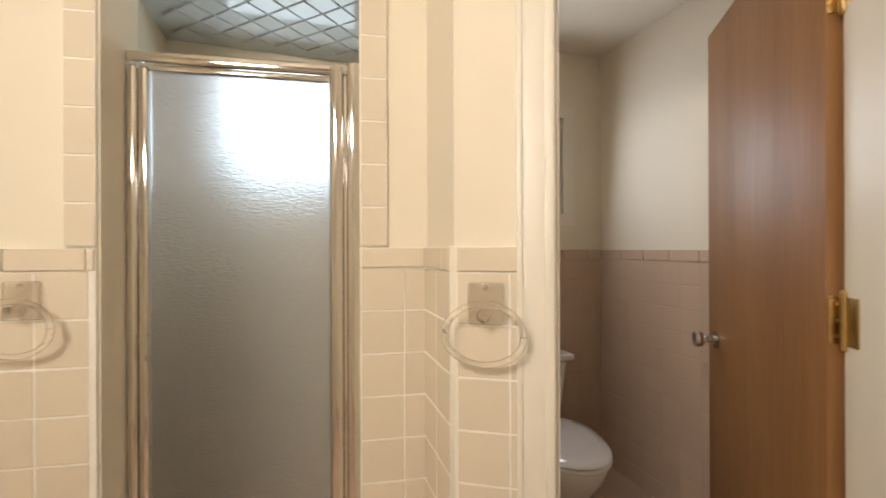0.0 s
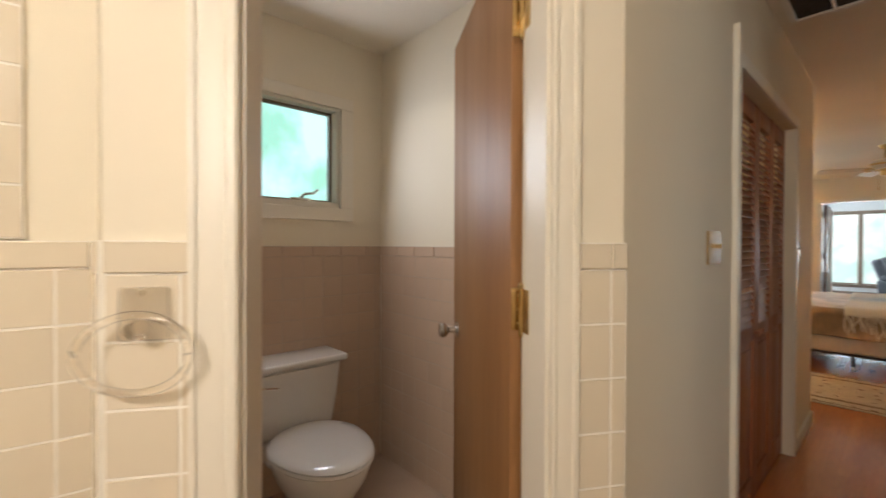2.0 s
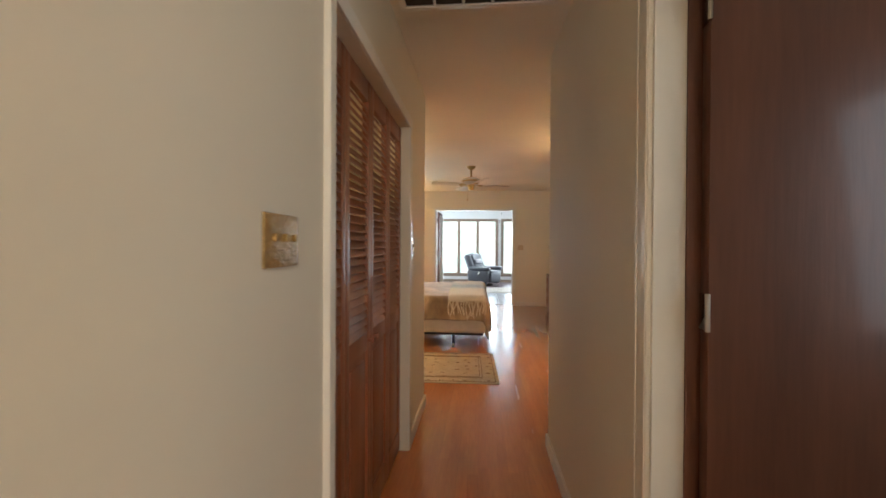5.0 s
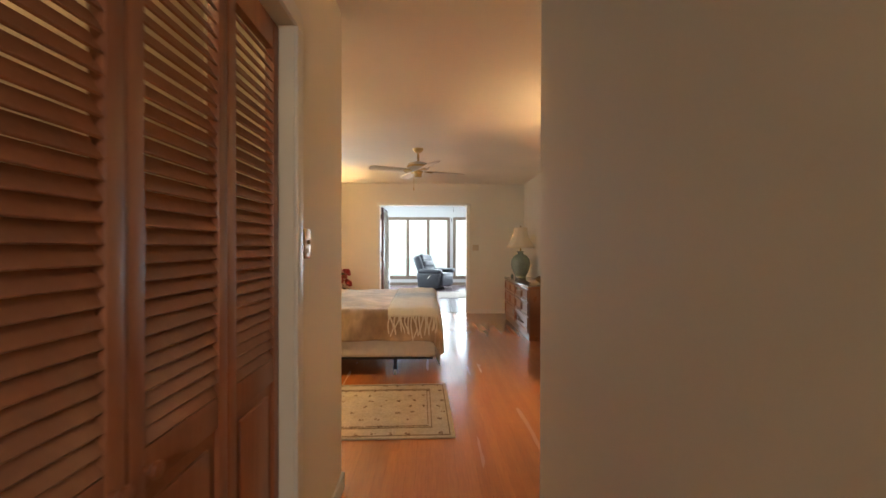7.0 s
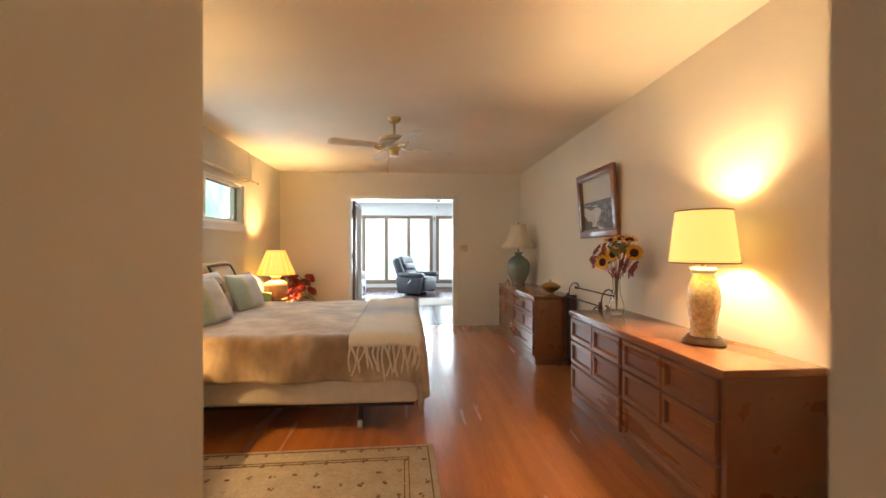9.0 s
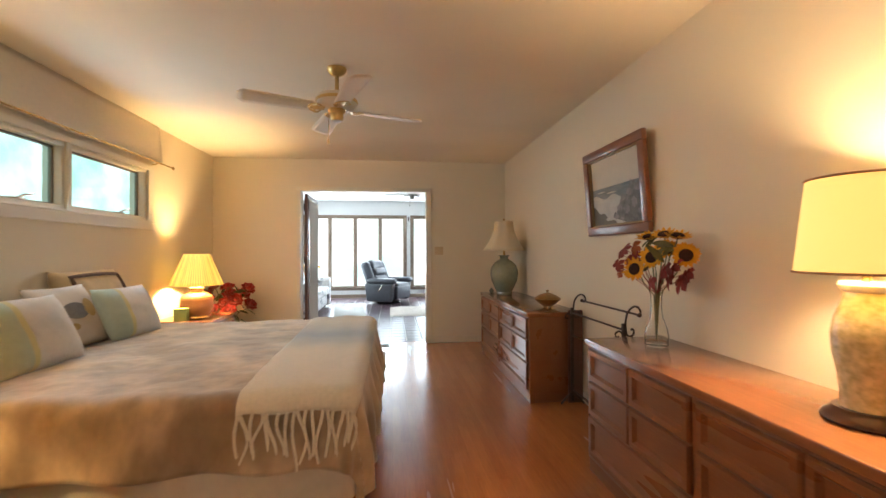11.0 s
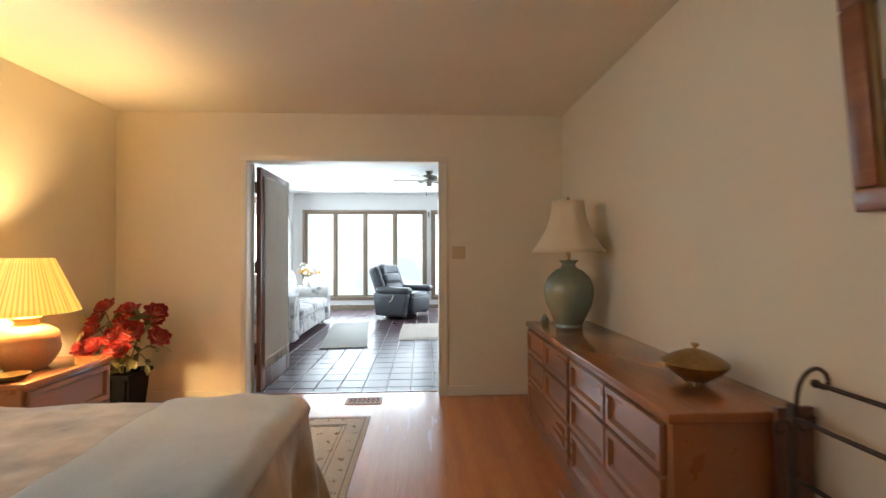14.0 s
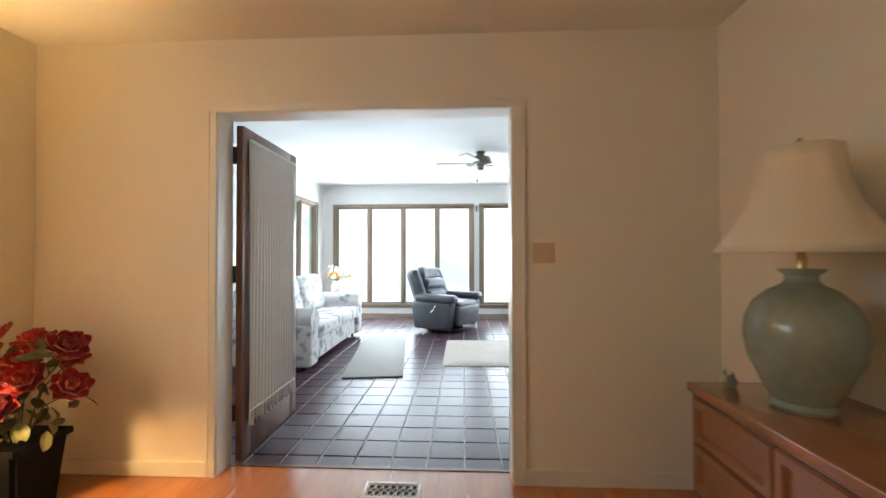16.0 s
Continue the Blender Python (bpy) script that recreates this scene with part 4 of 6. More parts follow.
M_SANDP = material("painted_sand", (0.14, 0.12, 0.09), 0.7, vary=0.12, scale=20, bump=0.1, bump_scale=90)
M_ROCKP = material("painted_rock", (0.085, 0.08, 0.085), 0.6, vary=0.5, scale=26, second=(0.22, 0.21, 0.21), second_scale=18, second_amount=0.8, bump=0.3, bump_scale=70)
# hangs leaning forward off the wall
painting.matrix_basis = pose(1.498, -2.914, 1.343, 0, -4.3, 0)
H2, W2 = PH - 2 * e, PW / 2 - e


def layer(name, mat, edge_top, edge_bottom, x, n=40, y0=-W2, y1=W2):
    """A painted field between two edges, given as fractions of the height along the width, from far end to near end."""
    bm = bm_new()
    sheet(bm, n, 4, lambda u, v: (x, y1 + (y0 - y1) * u, e + H2 * (edge_bottom(u) + (edge_top(u) - edge_bottom(u)) * v)))
    part(name, bm, mat, painting)


layer("canvas_sky", M_SKYP, lambda u: 1, lambda u: 0, -0.006)
layer("canvas_sea", M_SEAP, lambda u: 0.56 + 0.0 * u, lambda u: 0, -0.0068)
layer("canvas_foam", M_FOAMP, lambda u: 0.44 + 0.03 * math.sin(u * 17) - 0.06 * u, lambda u: 0.0, -0.0074, 50)
layer("canvas_sand", M_SANDP, lambda u: max(0.01, 0.30 - 0.55 * u + 0.025 * math.sin(u * 31)) if u < 0.5 else 0.02 + 0.05 * (u - 0.5), lambda u: 0, -0.008, 60)
layer("canvas_rock", M_ROCKP, lambda u: 0.0 if u < 0.42 else min(0.54, 0.12 + 1.1 * (u - 0.42)) + 0.03 * math.sin(u * 33) * (u > 0.47) + 0.015 * math.sin(u * 97), lambda u: 0.0 if u < 0.42 else max(0, 0.12 - 0.35 * (u - 0.42)), -0.0086, 90)
M_ROCKL = material("painted_lit_rock", (0.30, 0.28, 0.27), 0.6, vary=0.35, scale=40, second=(0.13, 0.125, 0.13), second_scale=22, second_amount=0.9, bump=0.3, bump_scale=70)
M_SPRAY = material("painted_spray", (0.62, 0.60, 0.55), 0.6, vary=0.12, scale=40, bump=0.2, bump_scale=90)


def dab(mat, u, v, ru, rv, x, seed):
    """An uneven painted patch."""
    rr, bm = random.Random(seed), bm_new()
    bm.faces.new([bm.verts.new((x, W2 - 2 * W2 * (u + ru * math.cos(a) * q), e + H2 * (v + rv * math.sin(a) * q))) for a, q in [(-k * 0.4833, rr.uniform(0.6, 1.0)) for k in range(13)]])
    part("painted_patch", bm, mat, painting)


for i, (u, v, ru, rv) in enumerate(((0.50, 0.12, 0.05, 0.05), (0.57, 0.24, 0.06, 0.06), (0.64, 0.36, 0.05, 0.06), (0.70, 0.20, 0.07, 0.07), (0.77, 0.42, 0.06, 0.07), (0.84, 0.28, 0.06, 0.08), (0.91, 0.46, 0.05, 0.07), (0.93, 0.16, 0.05, 0.06), (0.60, 0.08, 0.05, 0.03))):
    dab(M_ROCKL, u, v, ru, rv, -0.0092 - 0.0001 * i, i)
for i, (u, v, ru, rv) in enumerate(((0.47, 0.30, 0.07, 0.05), (0.30, 0.36, 0.16, 0.025), (0.12, 0.42, 0.10, 0.018), (0.42, 0.47, 0.12, 0.012), (0.20, 0.50, 0.12, 0.010), (0.36, 0.10, 0.10, 0.03))):
    dab(M_SPRAY, u, v, ru, rv, -0.0104 - 0.0001 * i, 20 + i)

# ---------- flowers ----------
M_STEM = material("green_stem", (0.20, 0.20, 0.10), 0.6, vary=0.2, scale=40)
M_LEAF = material("green_leaf", (0.15, 0.145, 0.06), 0.55, vary=0.25, scale=30, second=(0.09, 0.095, 0.04), per_object=0.2)
M_PETALY = material("yellow_petal", (0.80, 0.40, 0.02), 0.6, vary=0.12, scale=30, second=(0.70, 0.28, 0.015), per_object=0.1)
M_SEED = material("brown_seed_head", (0.05, 0.018, 0.012), 0.9, vary=0.4, scale=200, bump=0.8, bump_scale=300)
M_RED = material("maroon_leaf", (0.27, 0.035, 0.028), 0.6, vary=0.25, scale=30, second=(0.16, 0.02, 0.025), per_object=0.25)
M_RUST = material("rust_leaf", (0.42, 0.10, 0.025), 0.6, vary=0.2, scale=30, per_object=0.2)
M_ROSE = material("red_rose_petal", (0.48, 0.025, 0.026), 0.55, vary=0.2, scale=20, second=(0.26, 0.012, 0.014), sheen=0.3, per_object=0.15)


def petal(bm, m, length, width, curl, cup=0.0):
    def f(u, v):
        s = v * 2 - 1
        w = width * math.sin(math.pi * min(1, 0.12 + 0.86 * u)) ** 0.8
        return m @ Vector((length * u, s * w / 2, curl * u * u + cup * s * s * width))
    sheet(bm, 5, 4, f)


def leaf_obj(bm, m, length, width, lobes=0):
    def f(u, v):
        s = v * 2 - 1
        w = width * (math.sin(math.pi * u) ** 0.7 + 0.02)
        if lobes:
            w *= 0.65 + 0.5 * abs(math.sin(lobes * math.pi * u))
        return m @ Vector((length * u, s * w / 2, 0.12 * width * abs(s) - 0.25 * length * u * u))
    sheet(bm, 10 if lobes else 6, 4, f)


def facing(at, towards, roll=0.0):
    d = Vector(towards).normalized()
    return Matrix.Translation(at) @ d.to_track_quat("Z", "Y").to_matrix().to_4x4() @ pose(0, 0, 0, 0, 0, roll)


rnd = random.Random(11)
VX, VY, VZ = 1.305, -3.597, 0.735
vase = thing("flower_vase", (VX, VY, VZ), "glass vase of artificial sunflowers and maple leaves on the dresser", "vase")
bm = lathe(bm_new(), [(0.050, 0), (0.056, 0.006), (0.058, 0.05), (0.052, 0.09), (0.032, 0.15), (0.026, 0.20), (0.028, 0.26), (0.034, 0.285), (0.031, 0.285), (0.024, 0.26), (0.022, 0.20), (0.028, 0.15), (0.048, 0.09), (0.054, 0.05), (0.05, 0.022), (0.001, 0.020)], 32)
part("glass_body", bm, M_ACRYL, vase, "clear glass bottle body")
blooms = [((-0.03, -0.01, 0.46), (-1, -0.6, 0.30)), ((-0.07, 0.08, 0.395), (-1, -0.5, 0.2)), ((0.07, -0.13, 0.47), (-0.6, -0.9, 0.2)), ((-0.01, 0.045, 0.565), (-0.3, -0.2, 1)), ((0.02, -0.04, 0.575), (-0.35, -0.3, 1)), ((0.05, -0.10, 0.565), (-0.1, -0.4, 1)), ((0.08, 0.03, 0.50), (0.3, 0.6, 0.6))]
for c, d in blooms:
    m = facing(c, d, rnd.uniform(0, 60))
    dd = Vector(d).normalized()
    base = Vector((0.0, 0.0, 0.03))
    end = Vector(c) - dd * 0.012
    part("stem", tube(bm_new(), [base, (c[0] * 0.1, c[1] * 0.1, 0.26), ((c[0] - 0.05 * dd.x) * 0.7, (c[1] - 0.05 * dd.y) * 0.7, (c[2] - 0.05) * 0.9), tuple(end - dd * 0.02), tuple(end)], 0.0035, 6), M_STEM, vase)
    bm = lathe(bm_new(), [(0.030, -0.006), (0.032, 0.004), (0.026, 0.012), (0.012, 0.013), (0.001, 0.011)], 20)
    bmesh.ops.transform(bm, matrix=m, verts=bm.verts)
    head = part("sunflower", bm, M_SEED, vase, "sunflower with a dark brown centre")
    bm = bm_new()
    for layer_n, (count, ln, cu) in enumerate(((15, 0.043, 0.010), (14, 0.039, 0.019))):
        for k in range(count):
            petal(bm, m @ pose(0, 0, 0.002 * layer_n, 0, 0, 360 / count * (k + 0.5 * layer_n) + rnd.uniform(-6, 6)) @ Matrix.Translation((0.022, 0, 0)), ln * rnd.uniform(0.85, 1.1), 0.021, cu * rnd.uniform(0.2, 1.3))
    part("petals", bm, M_PETALY, head, "golden yellow petals", angle=None)
for k in range(12):
    a = rnd.uniform(1.7, 4.9)
    r0 = rnd.uniform(0.03, 0.09)
    c = Vector((r0 * math.cos(a) * 0.7, r0 * math.sin(a) * 1.6, rnd.uniform(0.36, 0.53)))
    bm = bm_new()
    leaf_obj(bm, facing(c, (math.cos(a) * 0.5, math.sin(a), 0.9), rnd.uniform(0, 360)) @ pose(0, 0, 0, 0, rnd.uniform(-40, 10), 0), rnd.uniform(0.08, 0.125), rnd.uniform(0.04, 0.06))
    part("leaf", bm, M_LEAF, vase, angle=None)
for cx, cy, cz, mt, big in [(-0.06, 0.10, 0.515, M_RUST, 0.75), (-0.09, 0.14, 0.50, M_RED, 0.7), (-0.10, 0.17, 0.475, M_RED, 0.6), (-0.06, 0.11, 0.47, M_RED, 0.75), (-0.12, 0.17, 0.405, M_RED, 0.7), (-0.09, 0.13, 0.43, M_RUST, 0.6), (-0.11, 0.14, 0.37, M_RUST, 0.5),
                            (0.0, -0.05, 0.36, M_RED, 1.0), (0.03, -0.09, 0.375, M_RED, 1.0), (0.05, -0.13, 0.35, M_RED, 0.95), (0.01, -0.07, 0.40, M_RED, 1.0), (0.06, -0.15, 0.385, M_RED, 0.9), (0.03, -0.10, 0.42, M_RED, 0.9), (-0.03, -0.01, 0.345, M_RED, 0.8), (0.01, -0.09, 0.335, M_RED, 0.9)]:
    bm = bm_new()
    m = facing((cx, cy, cz), (-1, rnd.uniform(-0.5, 0.5), rnd.uniform(-0.2, 0.6)), rnd.uniform(0, 360))
    for k in range(5):
        leaf_obj(bm, m @ pose(0, 0, 0, 0, 0, -100 + 50 * k), (0.05, 0.068, 0.08, 0.068, 0.05)[k] * big, 0.042 * big, 2)
    part("maple_leaf", bm, mt, vase, angle=None)
    part("twig", tube(bm_new(), [(0, 0, 0.27), (cx * 0.6, cy * 0.6, cz * 0.93), (cx, cy, cz)], 0.0016, 5), M_RED, vase)


# roses in a black pot
pot = thing("rose_plant", (-2.03, -0.34, 0), "red artificial roses in a black pot on the floor", "plant")
M_POT = material("black_plastic_pot", (0.010, 0.010, 0.012), 0.6, vary=0.15, scale=12, spec=0.15)
bm = bm_new()
rs = []
for r, z in ((0.11, 0), (0.138, 0.32), (0.146, 0.32), (0.146, 0.35), (0.134, 0.35), (0.13, 0.31)):
    rs.append([bm.verts.new((r * a, r * b, z)) for a, b in ((1, 1), (-1, 1), (-1, -1), (1, -1))])
for a, b in zip(rs, rs[1:]):
    for k in range(4):
        bm.faces.new((a[k], a[(k + 1) % 4], b[(k + 1) % 4], b[k]))
bm.faces.new(rs[0][::-1]), bm.faces.new(rs[-1])
bmesh.ops.bevel(bm, geom=[ed for ed in bm.edges if abs(ed.verts[0].co.z - ed.verts[1].co.z) > 0.1], offset=0.02, segments=3, affect="EDGES")
part("pot", bm, M_POT, pot, "tapered square black pot")
heads = [(0.24, 0.02, 0.79), (0.05, -0.02, 0.72), (-0.12, 0.0, 0.83), (0.27, 0.0, 0.60), (0.03, -0.12, 0.63), (-0.16, -0.08, 0.66), (0.14, -0.1, 0.66), (0.08, -0.16, 0.55), (-0.10, -0.14, 0.56), (0.16, 0.10, 0.72), (-0.02, 0.10, 0.80), (-0.22, 0.05, 0.72), (-0.20, -0.10, 0.55)]
for hx, hy, hz in heads:
    part("stem", tube(bm_new(), [(hx * 0.15, hy * 0.15, 0.34), (hx * 0.5, hy * 0.5, 0.36 + (hz - 0.36) * 0.6), (hx, hy, hz - 0.03)], 0.004, 6), M_STEM, pot)
    bm = bm_new()
    m = facing((hx, hy, hz), (hx * 2.2, hy * 2 - 0.35, 0.5), rnd.uniform(0, 90))
    for ringn, (count, tilt, ln) in enumerate(((8, 8, 0.086), (7, 34, 0.080), (6, 56, 0.068), (5, 74, 0.056))):
        for k in range(count):
            petal(bm, m @ pose(0, 0, -0.02 + 0.003 * ringn, 0, 0, 360 / count * k + 25 * ringn + rnd.uniform(-9, 9)) @ pose(0, 0, 0, 0, -tilt, 0) @ Matrix.Translation((0.006, 0, 0)), ln * rnd.uniform(0.9, 1.1), 0.082 - 0.009 * ringn, 0.012, 0.22)
    part("rose", bm, M_ROSE, pot, "full red rose bloom", angle=None)
for k in range(80):
    a = rnd.uniform(0, 6.283)
    r0, z = rnd.uniform(0.04, 0.25), rnd.uniform(0.36, 0.76)
    bm = bm_new()
    leaf_obj(bm, facing((r0 * math.cos(a), r0 * math.sin(a) * 0.8, z), (math.cos(a), math.sin(a), 0.7), rnd.uniform(0, 360)) @ pose(0, 0, 0, 0, rnd.uniform(-50, 20), 0), rnd.uniform(0.07, 0.115), rnd.uniform(0.035, 0.055))
    part("leaf", bm, M_LEAF, pot, angle=None)

# ---------- iron quilt rack ----------
rack = thing("quilt_rack", (0, 0, 0), "black wrought iron quilt rack against the wall", "rack")


def bent(pts, n=5):
    """A smooth line through the points."""
    v = [Vector(p) for p in pts]
    v = [2 * v[0] - v[1]] + v + [2 * v[-1] - v[-2]]
    out = []
    for p0, p1, p2, p3 in zip(v, v[1:], v[2:], v[3:]):
        for k in range(n):
            t = k / n
            out.append(0.5 * (2 * p1 + (p2 - p0) * t + (2 * p0 - 5 * p1 + 4 * p2 - p3) * t * t + (3 * p1 - p0 - 3 * p2 + p3) * t ** 3))
    return out + [v[-2]]


M_WROUGHT = material("brown_wrought_iron", (0.075, 0.045, 0.032), 0.55, 0.4, vary=0.25, scale=60, bump=0.15)
for y in (-2.42, -3.17):
    post = part("post", box(bm_new(), 1.364, 1.386, y - 0.011, y + 0.011, 0.03, 0.775, 0.003), M_WROUGHT, rack)
    arc = ((1.422, 0.733), (1.431, 0.740), (1.442, 0.727), (1.436, 0.705), (1.414, 0.694), (1.395, 0.706), (1.388, 0.74), (1.388, 0.79), (1.398, 0.835), (1.422, 0.868), (1.452, 0.880), (1.477, 0.868), (1.488, 0.843), (1.480, 0.822), (1.466, 0.822))
    part("scroll", tube(bm_new(), bent([(x, y, z) for x, z in arc]), 0.0062), M_WROUGHT, post)
    arc = ((1.368, 0.690), (1.362, 0.715), (1.343, 0.728), (1.323, 0.718), (1.320, 0.698), (1.333, 0.688), (1.342, 0.698))
    part("scroll", tube(bm_new(), bent([(x, y, z) for x, z in arc]), 0.0058), M_WROUGHT, post)
    for s in (-1, 1):
        part("foot", tube(bm_new(), bent([(1.375, y, 0.10), (1.375 + s * 0.05, y, 0.06), (1.375 + s * 0.095, y, 0.008)]), 0.008), M_WROUGHT, rack)
for x, z in ((1.468, 0.828), (1.375, 0.735), (1.375, 0.555), (1.375, 0.12)):
    bm = rod(bm_new(), (x, -3.19, z), (x, -2.40, z), 0.007, seg=12)
    if z > 0.8:
        for y in (-3.19, -2.40):
            bmesh.ops.create_icosphere(bm, subdivisions=2, radius=0.014, matrix=Matrix.Translation((x, y, z)))
    part("rail", bm, M_WROUGHT, rack)
# a thin dark board added over the rear part of the dresser's end
bm = box(bm_new(), 1.362, 1.484, -2.380, -2.362, 0.0, 0.748, 0.003)
solo("dark_end_board", bm, M_DARKDOOR, "thin dark board over the rear part of the dresser's end", "board")
# power cord along the baseboard
bm = tube(bm_new(), [(1.47, -2.44, 0.05), (1.46, -2.55, 0.035), (1.45, -2.75, 0.012), (1.45, -3.0, 0.008), (1.47, -3.3, 0.008)], 0.006, 6)
solo("power_cord", bm, M_IRON, "dark power cord lying along the wall", "cord")


# ---------- ceiling fans ----------
def ceiling_fan(at, drop, metal, body, blade_mat, label, radius, blades, turn):
    t = thing("ceiling_fan", at, label, "ceiling fan", "", turn)
    part("canopy", lathe(bm_new(), [(0.001, -0.055), (0.02, -0.053), (0.045, -0.04), (0.062, -0.015), (0.065, -0.001), (0.001, 0)], 32), metal, t)
    part("downrod", rod(bm_new(), (0, 0, -drop), (0, 0, -0.04), 0.013), metal, t)
    z = -drop
    mot = part("motor", lathe(bm_new(), [(0.001, z - 0.105), (0.06, z - 0.105), (0.105, z - 0.095), (0.13, z - 0.07), (0.135, z - 0.04), (0.125, z - 0.018), (0.085, z - 0.002), (0.03, z + 0.012), (0.001, z + 0.014)], 40), body, t)
    part("band", lathe(bm_new(), [(0.134, z - 0.062), (0.1385, z - 0.057), (0.1385, z - 0.046), (0.134, z - 0.041)], 40), metal, mot)
    part("switch_housing", lathe(bm_new(), [(0.001, z - 0.180), (0.035, z - 0.180), (0.043, z - 0.170), (0.043, z - 0.135), (0.058, z - 0.118), (0.058, z - 0.106), (0.001, z - 0.105)], 28), metal, t)
    part("bottom_cap", lathe(bm_new(), [(0.001, z - 0.186), (0.024, z - 0.185), (0.03, z - 0.1805), (0.001, z - 0.1803)], 24), body, t)
    pts = [(-0.044, 0, z - 0.15), (-0.054, 0, z - 0.158), (-0.056, 0, z - 0.30)]
    ch = part("pull_chain", tube(bm_new(), pts, 0.0022, 6), metal, t)
    part("pull", lathe(bm_new(), [(0.001, z - 0.345), (0.008, z - 0.34), (0.010, z - 0.325), (0.005, z - 0.305), (0.001, z - 0.30)], 12, (-0.056, 0, 0)), metal, ch)
    for k in range(blades):
        a = 360 / blades * k
        m = pose(0, 0, z - 0.108, 0, 0, a) @ pose(0, 0, 0, 12, 0, 0)
        bm = bm_new()
        box(bm, 0.08, 0.17, -0.022, 0.022, -0.003, 0.003, 0.002)
        tube(bm, [(0.13, -0.05, 0), (0.17, -0.035, 0), (0.185, 0, 0), (0.17, 0.035, 0), (0.13, 0.05, 0)], 0.006, 6)
        for s in (-1, 1):
            tube(bm, [(0.10, s * 0.02, 0), (0.115, s * 0.045, -0.004), (0.14, s * 0.052, -0.006), (0.15, s * 0.035, -0.004), (0.135, s * 0.028, 0)], 0.005, 6)
        bmesh.ops.transform(bm, matrix=m, verts=bm.verts)
        part("blade_iron", bm, metal, t)
        bm = bm_new()
        def f(u, v):
            w = 0.055 + 0.02 * u
            if u > 0.9:
                w *= math.sqrt(max(0.0, 1 - ((u - 0.9) / 0.102) ** 2)) * 0.6 + 0.4
            return m @ Vector((0.16 + (radius - 0.16) * u, (2 * v - 1) * w, 0.004))
        sheet(bm, 12, 4, f)
        bl = part("blade", bm, blade_mat, t, angle=None)
        so = bl.modifiers.new("thick", "SOLIDIFY")
        so.thickness = 0.006
    return t


M_PEWTER = material("dull_bronze", (0.26, 0.24, 0.19), 0.42, 0.6, vary=0.1, scale=40)
M_FANWHITE = material("ivory_fan_enamel", (0.66, 0.60, 0.50), 0.35, vary=0.04)
M_BLADE = material("pale_cane_blade", (0.74, 0.65, 0.53), 0.6, vary=0.05, scale=60, bump=0.2, bump_scale=200)
ceiling_fan((-0.42, -2.78, CEIL), 0.17, M_BRASS, M_FANWHITE, M_BLADE, "brass and ivory ceiling fan with pale blades", 0.60, 4, 20)
ceiling_fan((0.37, 3.25, 2.6), 0.06, M_PEWTER, M_PEWTER, M_FANWHITE, "dull bronze ceiling fan with pale blades in the sunroom", 0.60, 5, 30)


# ---------- high windows ----------
def crank_window(name, x, y0, y1, z0, z1, label, m_frame, m=None):
    """A small hinged window in a hole of a wall whose inner face is at x, the room towards +x."""
    ob = tagged(new(name), label, "window", "", "structure")
    if m is not None:
        ob.matrix_basis = m
    bm = bm_new()
    for a, b, c, d in ((y0, y1, z0, z0 + 0.03), (y0, y1, z1 - 0.03, z1), (y0, y0 + 0.03, z0 + 0.03, z1 - 0.03), (y1 - 0.03, y1, z0 + 0.03, z1 - 0.03)):
        box(bm, x - 0.115, x - 0.005, a, b, c, d, 0.002)
    part("window_frame", bm, m_frame, ob)
    bm = bm_new()
    i, w = 0.03, 0.012
    for a, b, c, d in ((y0 + i, y1 - i, z0 + i, z0 + i + w), (y0 + i, y1 - i, z1 - i - w, z1 - i), (y0 + i, y0 + i + w, z0 + i + w, z1 - i - w), (y1 - i - w, y1 - i, z0 + i + w, z1 - i - w)):
        box(bm, x - 0.085, x - 0.055, a, b, c, d, 0.003)
    sash = part("sash", bm, M_WINWOOD, ob, "grey-brown window sash")
    pane = part("pane", box(bm_new(), x - 0.072, x - 0.068, y0 + i + w, y1 - i - w, z0 + i + w, z1 - i - w), M_GLASS, sash, smooth=False)
    pane.visible_shadow = False
    yc = y0 + (y1 - y0) * 0.62
    bm = box(bm_new(), x - 0.05, x - 0.008, yc - 0.05, yc + 0.05, z0 + 0.031, z0 + 0.043, 0.003)
    tube(bm, [(x - 0.02, yc, z0 + 0.04), (x + 0.01, yc + 0.01, z0 + 0.06), (x + 0.02, yc + 0.05, z0 + 0.065), (x + 0.018, yc + 0.075, z0 + 0.085)], [0.008, 0.007, 0.006, 0.005], 8)
    part("crank", bm, M_NICKEL if m_frame is M_TRIM else M_IRON, ob, "metal window crank")
    return ob


crank_window("window_1", -2.32, *WIN_A, "high crank window with a white casing, trees outside", M_TRIM)
crank_window("window_2", -2.32, *WIN_B, "high crank window with a white casing, trees outside", M_TRIM)
crank_window("window_3", -2.19, *TWIN, "small crank window above the toilet", M_TRIM, BATH)
crank_window("window_4", -2.19, *SWIN, "small window in the shower", M_TRIM, BATH)
bm = bm_new()
for y0, y1, z0, z1 in ((-3.43, -1.35, 2.0, 2.045), (-3.43, -1.35, 1.44, 1.53), (-3.43, -3.33, 1.53, 2.0), (-2.41, -2.375, 1.53, 2.0), (-1.44, -1.35, 1.53, 2.0)):
    box(bm, -2.32, -2.302, y0, y1, z0, z1, 0.003)
box(bm, -2.32, -2.29, -3.45, -1.35, 1.515, 1.53, 0.003)
setting("trim_windows", bm, M_TRIM, "white casing round the high windows")
bm = bm_new()
